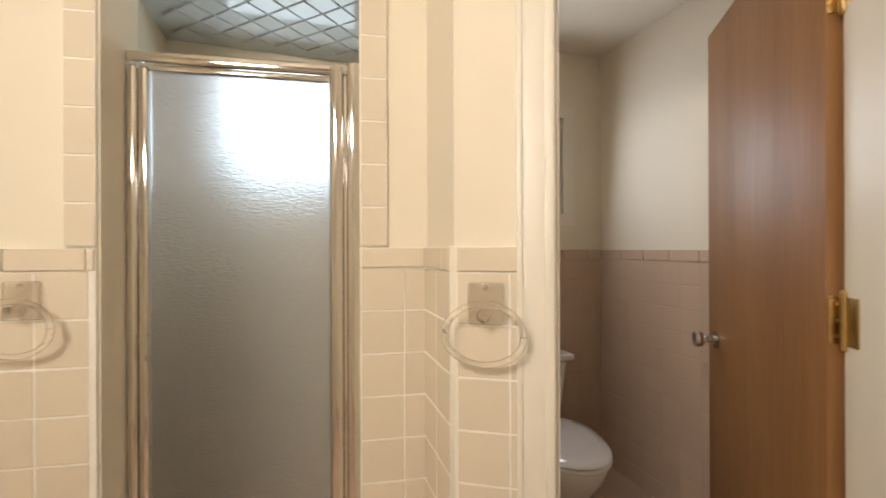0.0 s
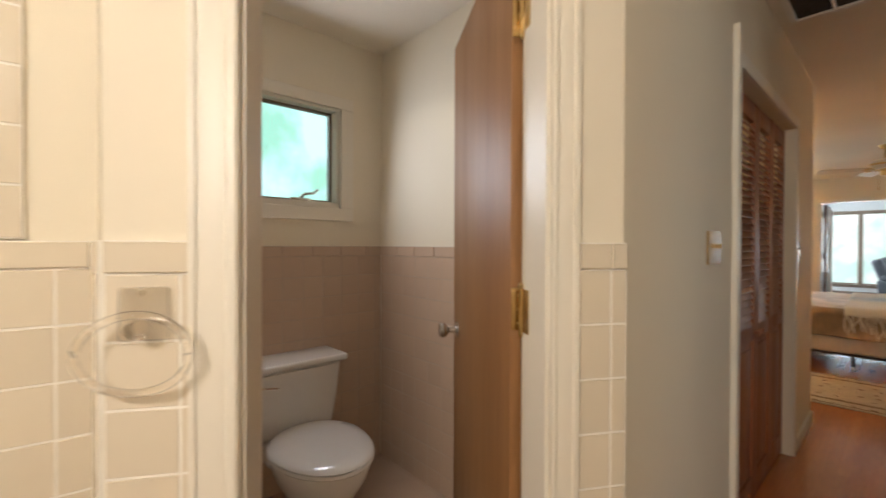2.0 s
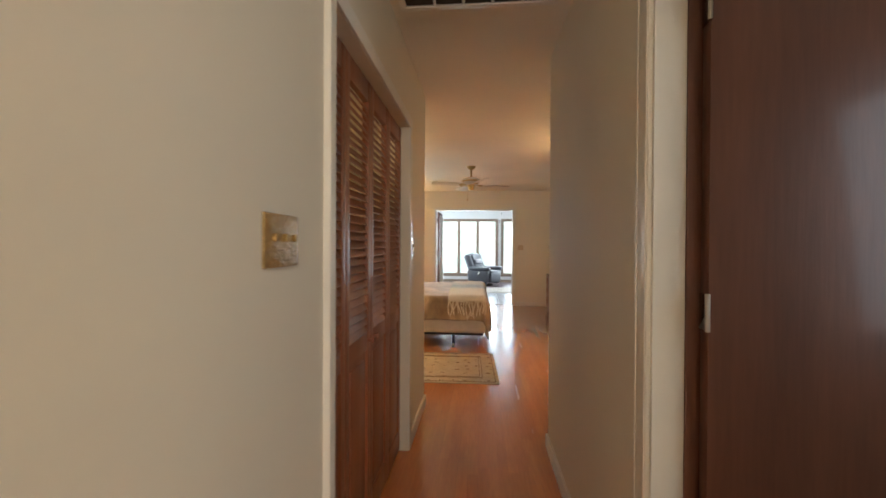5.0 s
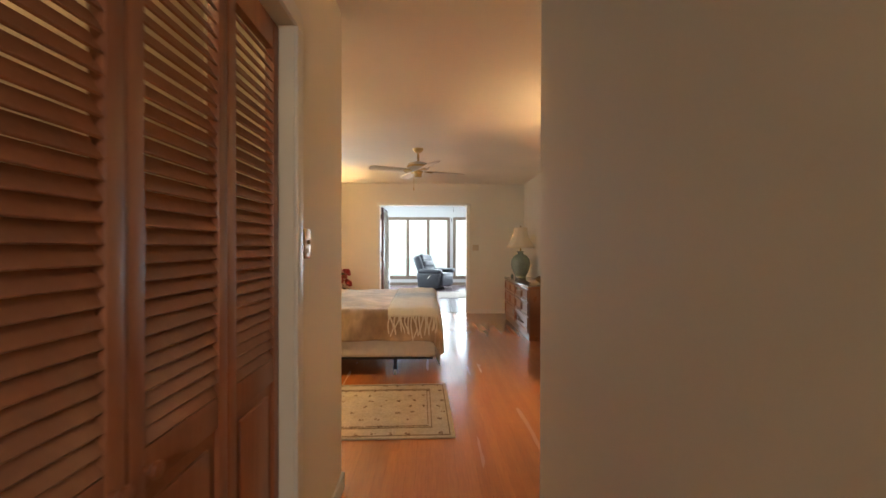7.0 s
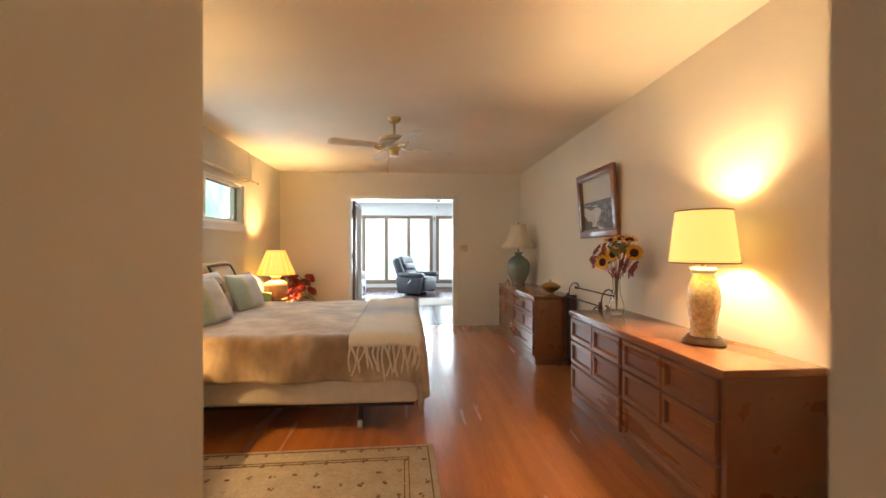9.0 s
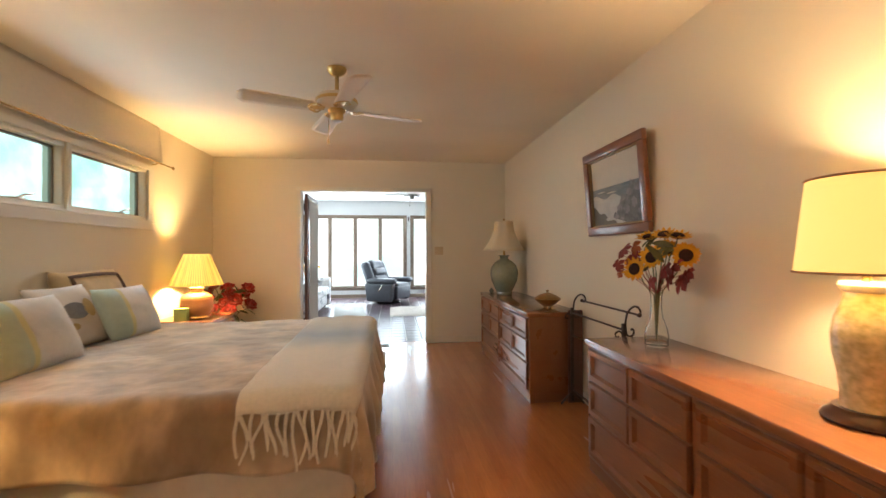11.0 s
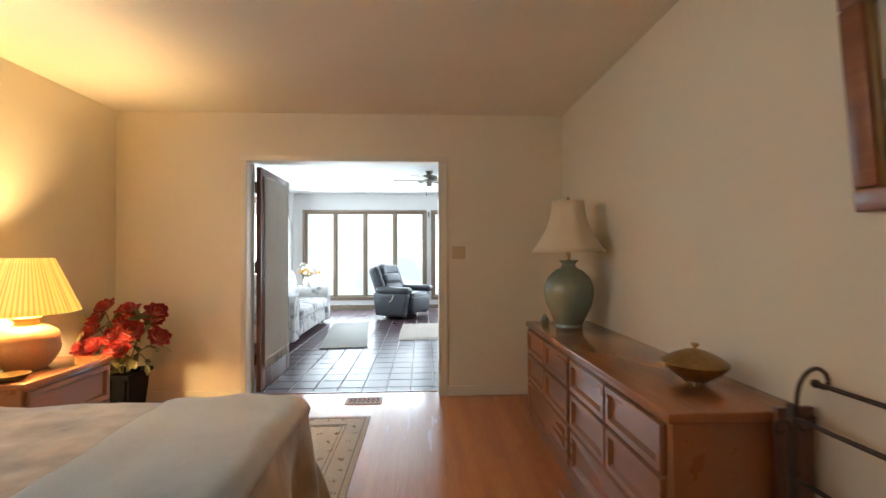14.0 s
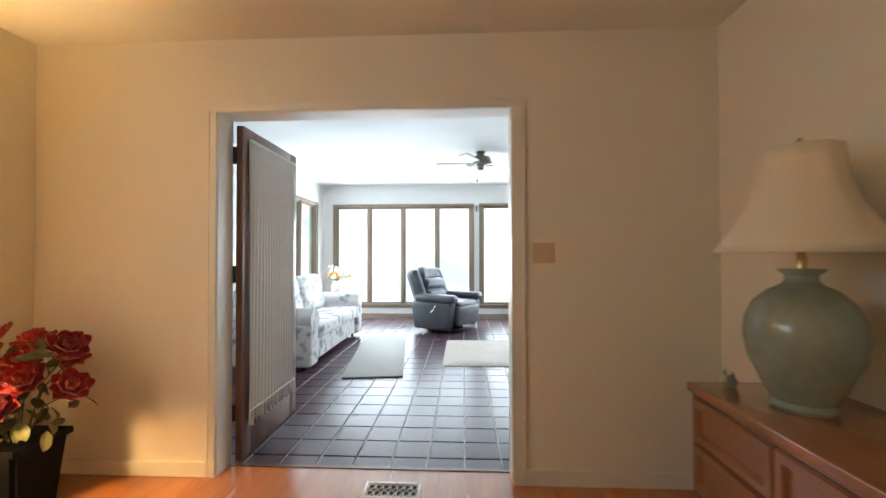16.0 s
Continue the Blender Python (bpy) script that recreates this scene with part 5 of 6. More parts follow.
for y0, y1, z0, z1 in ((-9.27, -8.575, 1.92, 1.98), (-9.27, -8.575, 1.345, 1.41), (-9.27, -9.20, 1.41, 1.92), (-8.645, -8.575, 1.41, 1.92)):
    box(bm, -2.19, -2.172, y0, y1, z0, z1, 0.003)
setting("trim_toilet_window", bm, M_TRIM, "white casing round the toilet room window", m=BATH)
# flat cloth valance and its rod
M_VAL = material("cream_valance_cloth", (0.72, 0.63, 0.51), 0.85, vary=0.03, scale=40, bump=0.2, bump_scale=200)
val = thing("valance", (0, 0, 0), "flat cream cloth valance over the high windows", "valance")
bm = bm_new()
sheet(bm, 40, 8, lambda u, v: (-2.272 + 0.004 * math.sin(u * 30) * (1 - v) - 0.035 * v, -3.9 + u * 2.64, 2.075 + 0.37 * v + 0.006 * math.sin(u * 9)))
o = part("cloth", bm, M_VAL, val, angle=None)
so = o.modifiers.new("thick", "SOLIDIFY")
so.thickness = 0.004
part("heading", box(bm_new(), -2.32, -2.305, -3.9, -1.26, 2.43, 2.449, 0.003), M_VAL, val)
curtain_rod = thing("curtain_rod", (0, 0, 0), "slim brass curtain rod above the windows", "curtain rod")
part("pole", rod(bm_new(), (-2.262, -3.9, 2.085), (-2.262, -1.10, 2.085), 0.007), M_BRASS, curtain_rod)
part("finial", lathe(bm_new(), [(0.001, -0.02), (0.012, -0.01), (0.014, 0.0), (0.010, 0.012), (0.001, 0.018)], 14, (-2.262, -1.09, 2.085)), M_BRASS, curtain_rod)
part("bracket", tube(bm_new(), [(-2.32, -1.35, 2.07), (-2.29, -1.35, 2.07), (-2.262, -1.35, 2.085)], 0.006), M_BRASS, curtain_rod)


# ---------- switch plates ----------
def switch_plate(m, gangs, mat, label, w=None):
    t = thing("switch_plate", (0, 0, 0), label, "switch plate", "switch plates")
    t.matrix_basis = m
    W = w or (0.046 * (gangs - 1) + 0.072)
    part("plate", box(bm_new(), -W / 2, W / 2, -0.006, 0, -0.055, 0.055, 0.003), mat, t)
    for g in range(gangs):
        x = (g - (gangs - 1) / 2) * 0.046
        part("toggle", box(bm_new(), x - 0.005, x + 0.005, -0.016, -0.006, -0.002, 0.014, 0.002), mat, t)
        for s in (1, -1):
            part("screw", lathe(bm_new(), [(0.003, 0), (0.003, 0.001), (0.001, 0.0015)], 8, (0, 0, 0)), M_BRASS, t).matrix_basis = pose(x, -0.006, s * 0.03, 90, 0, 0)
    return t


M_PLATE = material("embossed_gold_plate", (0.40, 0.24, 0.075), 0.34, 0.6, vary=0.2, scale=60, second=(0.56, 0.38, 0.15), second_scale=45, bump=0.6, bump_scale=90)
M_BEIGE = material("beige_plate", (0.66, 0.50, 0.31), 0.4, vary=0.03)
switch_plate(pose(-0.6938, -8.136, 1.279, 0, 0, 92.1), 3, M_PLATE, "embossed gold switch plate with three switches on the wall", 0.16)
switch_plate(pose(-0.72, -6.297, 1.265, 0, 0, 90), 1, M_PLATE, "embossed gold single switch plate on the wall")
switch_plate(pose(0.574, 0, 1.243), 2, M_BEIGE, "beige double switch plate beside the doorway")

# ---------- hall ----------
def louver_leaf(at, w, h, label, knob):
    """A bifold leaf in the plane x = 0, its face towards +x, running along +y."""
    t = thing("closet_door", at, label, "closet door", "bifold closet doors")
    s = 0.042
    for y in (0.002, w - s - 0.002):
        part("stile", box(bm_new(), -0.03, 0, y, y + s, 0.01, h, 0.003), M_LOUVER, t)
    for z0, z1 in ((0.01, 0.13), (0.81, 0.885), (h - 0.09, h)):
        part("rail", box(bm_new(), -0.028, -0.002, s + 0.002, w - s - 0.002, z0, z1, 0.002), M_LOUVER, t)
    bm = box(bm_new(), -0.003, 0.003, 0, w - 2 * s - 0.006, -0.021, 0.021, 0.002)
    bmesh.ops.transform(bm, matrix=pose(0, 0, 0, 0, -34, 0), verts=bm.verts)
    me = mesh_of(bm, "slat", M_LOUVER)
    rows = [0.905 + k * 0.0332 for k in range(30)]
    for y0, y1, x1 in ((s + 0.002, w - s - 0.002, -0.012), (s + 0.035, w - s - 0.035, -0.004)):
        bm = box(bm_new(), -0.022, x1, y0, y1, 0.13 if x1 < -0.01 else 0.165, 0.81 if x1 < -0.01 else 0.775, 0.006 if x1 > -0.01 else 0)
        part("panel", bm, M_LOUVER, t)
    for z in rows:
        o = new("slat", me)
        o.parent = t
        o.location = (-0.015, s + 0.003, z)
    if knob:
        part("knob", lathe(bm_new(), [(0.008, 0), (0.008, 0.012), (0.016, 0.02), (0.015, 0.028), (0.001, 0.031)], 16), M_LOUVER, t).matrix_basis = pose(0, knob, 0.85, 0, 90, 0)
    return t


for k in range(4):
    louver_leaf((-0.768, -7.835 + 0.3495 * k, 0.004), 0.3475, 1.985, "red-brown louvered bifold closet door leaf, closed", {1: 0.31, 2: 0.04}.get(k))

hall_door = tagged(new("door_1"), "dark walnut door standing open into the side room", "door", "", "structure")
part("door_slab", box(bm_new(), 0.268, 1.09, -7.92, -7.883, 0.008, 2.03, 0.002), M_DARKDOOR, hall_door)
for z in (0.28, 1.113, 1.855):
    bm = rod(bm_new(), (0.262, -7.927, z - 0.045), (0.262, -7.927, z + 0.045), 0.006, seg=12)
    box(bm, 0.264, 0.268, -7.921, -7.885, z - 0.044, z + 0.044, 0.001)
    part("hinge", bm, M_NICKEL, hall_door, "worn metal hinge")
bm = box(bm_new(), 0.230, 0.256, -7.893, -7.875, 0, 2.04, 0.002)
part("stop", bm, M_DARKDOOR, hall_door, "dark stained stop strip")
# added backing that blocks side room light and darkens the hinge gap
part("gap_backing", box(bm_new(), 0.256, 0.29, -7.881, -7.865, 0, 2.04), M_DARKDOOR, hall_door)

# return air grille in the ceiling
grille = thing("ceiling_grille", (-0.295, -7.135, CEIL), "white return air grille with dark slots in the ceiling", "grille")
GW, GD = 0.76, 0.44
bm = bm_new()
for x0, x1, y0, y1 in ((-GW / 2, GW / 2, -GD / 2, -GD / 2 + 0.03), (-GW / 2, GW / 2, GD / 2 - 0.03, GD / 2), (-GW / 2, -GW / 2 + 0.03, -GD / 2 + 0.03, GD / 2 - 0.03), (GW / 2 - 0.03, GW / 2, -GD / 2 + 0.03, GD / 2 - 0.03)):
    box(bm, x0, x1, y0, y1, -0.014, 0, 0.003)
part("rim", bm, M_TRIM, grille)
# dark brown sheet behind the bars makes the slots dark
M_FILTER = material("dark_brown_filter", (0.085, 0.06, 0.045), 0.9, vary=0.2, scale=60, bump=0.3)
part("filter", box(bm_new(), -GW / 2 + 0.03, GW / 2 - 0.03, -GD / 2 + 0.03, GD / 2 - 0.03, -0.004, -0.001), M_FILTER, grille, "dark brown filter")
for k in range(1, 5):
    x = -GW / 2 + 0.03 + k * (GW - 0.06) / 5
    part("bar", box(bm_new(), x - 0.007, x + 0.007, -GD / 2 + 0.03, GD / 2 - 0.03, -0.012, -0.004, 0.002), M_TRIM, grille)
for k in range(1, 30):
    y = -GD / 2 + 0.03 + k * (GD - 0.06) / 30
    part("vane", box(bm_new(), -GW / 2 + 0.03, GW / 2 - 0.03, y - 0.0012, y + 0.0012, -0.0085, -0.004), M_FILTER, grille)

# ---------- toilet room ----------
toilet_door = tagged(new("door_2"), "honey birch flush door standing open into the toilet room", "door", "", "structure")
toilet_door.matrix_basis = DIAG @ pose(0.710, 0.112, 0, 0, 0, -1.8)
part("door_slab", box(bm_new(), -0.019, 0.015, 0.018, 0.636, 0.065, 1.925, 0.002), M_DOORWOOD, toilet_door)
for z in (0.22, 1.087, 1.71):
    bm = rod(bm_new(), (0, 0, z - 0.048), (0, 0, z + 0.048), 0.0075, seg=12)
    for e in (-0.051, 0.051):
        bmesh.ops.create_icosphere(bm, subdivisions=2, radius=0.0075, matrix=Matrix.Translation((0, 0, z + e)))
    box(bm, -0.017, 0.013, 0.014, 0.020, z - 0.045, z + 0.045, 0.001)
    box(bm, -0.0015, 0.0015, -0.037, -0.002, z - 0.045, z + 0.045, 0.001)
    hinge = part("hinge", bm, M_BRASS, toilet_door, "worn brass hinge")
    for e in (-0.03, 0.0, 0.03):
        part("screw", lathe(bm_new(), [(0.0035, 0), (0.0035, 0.001), (0.001, 0.0015)], 8), M_BRASS, hinge).matrix_basis = pose(-0.002, 0.014, z + e, 90, 0, 0)
for s in (1, -1):
    b2 = lathe(bm_new(), [(0.028, 0), (0.028, 0.004), (0.011, 0.008), (0.010, 0.03), (0.022, 0.04), (0.027, 0.052), (0.022, 0.062), (0.001, 0.066)], 24)
    part("knob", b2, M_NICKEL, toilet_door, "round metal knob").matrix_basis = pose(-0.019 if s > 0 else 0.015, 0.572, 0.932, 0, -90 * s, 0)

toilet = thing("toilet", (-2.178, -8.96, 0), "white porcelain toilet with closed lid under the window", "toilet")
bm = bm_new()
rs = []
for hw, d0, d1, z in ((0.185, 0.0, 0.165, 0.37), (0.20, 0.0, 0.18, 0.50), (0.215, 0.0, 0.195, 0.70)):
    rs.append([bm.verts.new(p) for p in ((d0, -hw, z), (d1 * 0.85, -hw, z), (d1, -hw * 0.8, z), (d1, hw * 0.8, z), (d1 * 0.85, hw, z), (d0, hw, z))])
for a, b in zip(rs, rs[1:]):
    for k in range(6):
        bm.faces.new((a[k], a[(k + 1) % 6], b[(k + 1) % 6], b[k]))
bm.faces.new(rs[0][::-1]), bm.faces.new(rs[-1])
bmesh.ops.bevel(bm, geom=[ed for ed in bm.edges], offset=0.012, segments=3, affect="EDGES")
part("tank", bm, M_WHITE, toilet)
part("tank_lid", box(bm_new(), -0.004, 0.21, -0.228, 0.228, 0.70, 0.735, 0.012, 3), M_WHITE, toilet)
part("flush_lever", tube(bm_new(), [(0.196, -0.16, 0.64), (0.212, -0.15, 0.64), (0.214, -0.10, 0.63)], 0.006), M_CHROME, toilet)


def oval(k, n, cx, rx, ry, back=0.75):
    a = 2 * math.pi * k / n
    c = math.cos(a)
    return cx + (rx if c > 0 else rx * back) * c, ry * math.sin(a)


def oval_loft(secs, n=36):
    bm = bm_new()
    rs = [[bm.verts.new((*oval(k, n, cx, rx, ry), z)) for k in range(n)] for cx, rx, ry, z in secs]
    for a, b in zip(rs, rs[1:]):
        for k in range(n):
            bm.faces.new((a[k], a[(k + 1) % n], b[(k + 1) % n], b[k]))
    bm.faces.new(rs[0][::-1]), bm.faces.new(rs[-1])
    return bm


part("bowl", oval_loft([(0.34, 0.20, 0.12, 0), (0.34, 0.19, 0.105, 0.04), (0.35, 0.17, 0.10, 0.12), (0.37, 0.20, 0.13, 0.22), (0.38, 0.25, 0.17, 0.31), (0.38, 0.27, 0.185, 0.37), (0.38, 0.27, 0.185, 0.385)]), M_WHITE, toilet)
part("seat", oval_loft([(0.38, 0.275, 0.19, 0.386), (0.38, 0.28, 0.195, 0.392), (0.38, 0.275, 0.19, 0.402)]), M_WHITE, toilet)
part("lid", oval_loft([(0.38, 0.27, 0.187, 0.404), (0.38, 0.277, 0.193, 0.410), (0.38, 0.265, 0.183, 0.422), (0.38, 0.20, 0.14, 0.430), (0.38, 0.05, 0.04, 0.432)]), M_WHITE, toilet)
part("bridge", box(bm_new(), 0.0, 0.16, -0.12, 0.12, 0.22, 0.372, 0.03, 4), M_WHITE, toilet)


toilet.matrix_basis = BATH @ pose(-2.178, -8.945, 0.0553) @ Matrix.Diagonal((1, 1, 0.90, 1))


# ---------- shower and towel rings ----------
shower = thing("shower_door", (0, 0, 0), "chrome framed shower door with rain glass, closed", "shower door")
shower.matrix_basis = SHOW
S0, S1, SY = 0.178, 0.718, -0.105
part("header", box(bm_new(), S0, S1, SY - 0.02, SY + 0.02, 1.672, 1.698, 0.006, 3), M_CHROME, shower)
part("wall_post", rod(bm_new(), (S0 + 0.014, SY + 0.012, 0.10), (S0 + 0.014, SY + 0.012, 1.70), 0.018, seg=24), M_CHROME, shower)
bm = box(bm_new(), S0, S0 + 0.075, SY - 0.02, SY + 0.012, 0.10, 1.70, 0.008, 3)
rod(bm, (S0 + 0.056, SY + 0.010, 0.10), (S0 + 0.056, SY + 0.010, 1.69), 0.019, seg=24)
part("hinge_post", bm, M_CHROME, shower)
part("wall_post", box(bm_new(), S1 - 0.022, S1, SY - 0.02, SY + 0.02, 0.10, 1.665, 0.008, 3), M_CHROME, shower)
part("stile", box(bm_new(), S1 - 0.045, S1 - 0.023, SY - 0.015, SY + 0.015, 0.12, 1.662, 0.006, 3), M_CHROME, shower)
part("top_rail", box(bm_new(), S0 + 0.076, S1 - 0.046, SY - 0.01, SY + 0.01, 1.655, 1.668, 0.003), M_CHROME, shower)
part("bottom_rail", box(bm_new(), S0 + 0.076, S1 - 0.046, SY - 0.012, SY + 0.012, 0.11, 0.145, 0.003), M_CHROME, shower)
part("sill", box(bm_new(), S0, S1, -0.15, 0.0, 0.078, 0.10, 0.004), M_TILE, shower)
pane = part("glass_pane", box(bm_new(), S0 + 0.076, S1 - 0.046, SY - 0.003, SY + 0.003, 0.145, 1.655), M_RAIN, shower, "obscured rain glass", smooth=False)
pane.visible_shadow = False
part("pull", box(bm_new(), S1 - 0.050, S1 - 0.040, SY + 0.015, SY + 0.03, 0.96, 1.02, 0.003), M_CHROME, shower)


def towel_ring(m, label):
    """On a wall face at y = 0, proud towards -y."""
    t = thing("towel_ring", (0, 0, 0), label, "towel ring", "towel rings")
    t.matrix_basis = m
    part("back_plate", box(bm_new(), -0.033, 0.033, -0.012, 0, -0.036, 0.044, 0.004), M_CLEAR, t)
    part("boss", lathe(bm_new(), [(0.012, 0), (0.014, 0.008), (0.010, 0.022), (0.012, 0.03), (0.001, 0.033)], 20), M_CLEAR, t).matrix_basis = pose(0, -0.01, -0.015, 90, 0, 0)
    for s in (1, -1):
        part("screw", lathe(bm_new(), [(0.005, 0), (0.005, 0.002), (0.001, 0.003)], 10), M_CHROME, t).matrix_basis = pose(0, -0.012, 0.004 + s * 0.032, 90, 0, 0)
    pts = [(0.072 * math.cos(a), -0.034 - 0.005 * math.cos(a * 2), -0.050 + 0.056 * math.sin(a)) for a in [2 * math.pi * k / 40 for k in range(41)]]
    part("ring", tube(bm_new(), pts, 0.0065, 8), M_RINGCLEAR, t)
    return t


towel_ring(DIAG @ pose(0.063, -0.012, 1.115), "clear acrylic towel ring on the tiled wall by the toilet door")
towel_ring(SHOW @ pose(0.855, 0.012, 1.115, 0, 0, 180), "clear acrylic towel ring on the tiled wall by the shower")

# ---------- sunroom ----------
def tall_window(name, axis, fixed, a0, a1, z0, z1, panes, label):
    ob = tagged(new(name), label, "window", "", "structure")
    def bx(bm, p, q, d0, d1, r, s, bev=0.004):
        return box(bm, p, q, fixed + d0, fixed + d1, r, s, bev) if axis == "x" else box(bm, fixed - d1, fixed - d0, p, q, r, s, bev)
    bm = bm_new()
    for p, q, r, s in ((a0 - 0.05, a1 + 0.05, z1 - 0.005, z1 + 0.05), (a0 - 0.05, a1 + 0.05, z0 - 0.05, z0 + 0.005), (a0 - 0.05, a0 + 0.005, z0 + 0.005, z1 - 0.005), (a1 - 0.005, a1 + 0.05, z0 + 0.005, z1 - 0.005)):
        bx(bm, p, q, -0.018, -0.001, r, s)
    part("casing", bm, M_WINWOOD, ob)
    part("window_sill", bx(bm_new(), a0 - 0.06, a1 + 0.06, -0.05, 0.03, z0 + 0.006, z0 + 0.026), M_WINWOOD, ob)
    w = (a1 - a0) / panes
    for k in range(panes + 1):
        c = a0 + k * w
        bm = bm_new()
        bx(bm, max(a0, c - 0.028), min(a1, c + 0.028), 0.005, 0.10, z0 + 0.027, z1)
        part("mullion", bm, M_WINWOOD, ob)
    for k in range(panes):
        p, q = a0 + k * w + 0.028, a0 + (k + 1) * w - 0.028
        bm = bm_new()
        for a, b, r, s in ((p, q, z0 + 0.027, z0 + 0.06), (p, q, z1 - 0.04, z1), (p, p + 0.02, z0 + 0.06, z1 - 0.04), (q - 0.02, q, z0 + 0.06, z1 - 0.04)):
            bx(bm, a, b, 0.03, 0.07, r, s, 0.002)
        sash = part("sash", bm, M_WINWOOD, ob)
        o = part("pane", bx(bm_new(), p + 0.02, q - 0.02, 0.048, 0.052, z0 + 0.06, z1 - 0.04, 0), M_GLASS, sash, smooth=False)
        o.visible_shadow = False
    return ob


tall_window("window_5", "x", 5.85, -2.385, 0.297, 0.25, 2.185, 4, "bank of tall brown-framed windows onto a bright garden")
tall_window("window_6", "x", 5.85, 0.495, 2.81, 0.25, 2.185, 4, "second bank of tall brown-framed windows")
tall_window("window_7", "y", -2.64, 3.3, 5.5, 0.25, 2.185, 3, "tall brown-framed windows beside the sofa")
bm = box(bm_new(), -2.64, 3.0, 5.83, 5.85, 0, 0.09, 0.003)
setting("baseboard_sunroom", bm, M_WINWOOD, "brown wooden baseboard")
bm = box(bm_new(), 0.384, 0.408, 5.82, 5.85, 2.08, 2.19, 0.003)
tube(bm, [(0.396, 5.83, 2.17), (0.396, 5.79, 2.18), (0.396, 5.77, 2.15), (0.396, 5.785, 2.12)], 0.006, 6)
solo("curtain_bracket", bm, M_IRON, "small dark curtain bracket between the windows", "bracket")

# french door leaf with gathered sheer
fdoor = tagged(new("door_3"), "brown french door with gathered sheer curtain, open into the sunroom", "door", "", "structure")
fdoor.matrix_basis = pose(-1.202, 0.16, 0, 0, 0, 90.6)
DW = 0.82
for nm, x0, x1, z0, z1 in (("stile", 0, 0.11, 0.01, 2.015), ("stile", DW - 0.11, DW, 0.01, 2.015), ("top_rail", 0.11, DW - 0.11, 1.90, 2.015), ("bottom_rail", 0.11, DW - 0.11, 0.01, 0.26)):
    part(nm, box(bm_new(), x0, x1, -0.02, 0.02, z0, z1, 0.003), M_DARKDOOR, fdoor)
for k in range(1, 5):
    z = 0.26 + k * 1.64 / 5
    part("glazing_bar", box(bm_new(), 0.11, DW - 0.11, -0.012, 0.012, z - 0.011, z + 0.011, 0.002), M_DARKDOOR, fdoor)
o = part("pane", box(bm_new(), 0.11, DW - 0.11, -0.003, 0.003, 0.26, 1.90), M_GLASS, fdoor, smooth=False)
o.visible_shadow = False
for z in (0.3, 1.12, 1.83):
    part("hinge", rod(bm_new(), (-0.012, 0.022, z - 0.05), (-0.012, 0.022, z + 0.05), 0.009, seg=12), M_IRON, fdoor, "black hinge")
M_SHEER = material("cream_sheer_cotton", (0.90, 0.85, 0.78), 0.9, vary=0.06, scale=30, bump=0.2, bump_scale=200)
sn, sl = M_SHEER.node_tree.nodes, M_SHEER.node_tree.links
trans, both = sn.new("ShaderNodeBsdfTranslucent"), sn.new("ShaderNodeMixShader")
trans.inputs["Color"].default_value = (0.92, 0.88, 0.82, 1)
both.inputs[0].default_value = 0.45
sl.new(sn["Principled BSDF"].outputs[0], both.inputs[1])
sl.new(trans.outputs[0], both.inputs[2])
sl.new(both.outputs[0], sn["Material Output"].inputs["Surface"])
bm = bm_new()
sheet(bm, 150, 16, lambda u, v: (0.055 + u * (DW - 0.14), -0.034 - 0.008 * math.sin(u * 100 + 1.2 * math.sin(v * 4 + u * 9)) * (0.55 + 0.45 * abs(2 * v - 1)), 0.20 + 1.75 * v + 0.018 * math.sin(u * 75) * (1 - v) ** 6))
sheer = part("sheer_curtain", bm, M_SHEER, fdoor, "gathered cream sheer curtain", angle=None)
so = sheer.modifiers.new("thick", "SOLIDIFY")
so.thickness = 0.002
for z in (0.28, 1.94):
    part("sheer_rod", rod(bm_new(), (0.07, -0.036, z), (DW - 0.07, -0.036, z), 0.006, seg=10), M_TRIM, fdoor)
# the other leaf, folded back beyond the doorway
door4 = tagged(new("door_4"), "brown french door leaf folded back against the wall", "door", "", "structure")
door4.matrix_basis = pose(0.402, 0.16, 0, 0, 0, -6.5)
part("door_slab", box(bm_new(), 0.0, 0.038, 0.0, 0.79, 0.01, 2.015, 0.003), M_DARKDOOR, door4)

# sofa, facing +x
M_SOFA = material("grey_floral_upholstery", (0.80, 0.78, 0.76), 0.9, vary=0.10, scale=40, second=(0.30, 0.31, 0.34), second_scale=8, second_amount=1.0, blotch=(0.50, 0.64), bump=0.4, bump_scale=200, sheen=0.3)


def cushion(bm, x0, x1, y0, y1, z0, z1, r=0.05):
    box(bm, x0, x1, y0, y1, z0, z1, r, 4)
    return bm


sofa = thing("sofa", (-2.43, 2.01, 0), "pale sofa in grey floral upholstery beside the windows", "sofa")
part("base", cushion(bm_new(), 0.05, 0.93, 0.04, 2.14, 0.06, 0.30, 0.03), M_SOFA, sofa)
for y0, y1 in ((0, 0.24), (1.94, 2.18)):
    bm = cushion(bm_new(), 0.02, 0.98, y0, y1, 0.05, 0.52, 0.04)
    rod(bm, (0.05, (y0 + y1) / 2, 0.54), (0.98, (y0 + y1) / 2, 0.54), 0.125, seg=24)
    part("arm", bm, M_SOFA, sofa)
part("back", cushion(bm_new(), 0.0, 0.26, 0.2, 1.98, 0.28, 0.88, 0.08), M_SOFA, sofa)
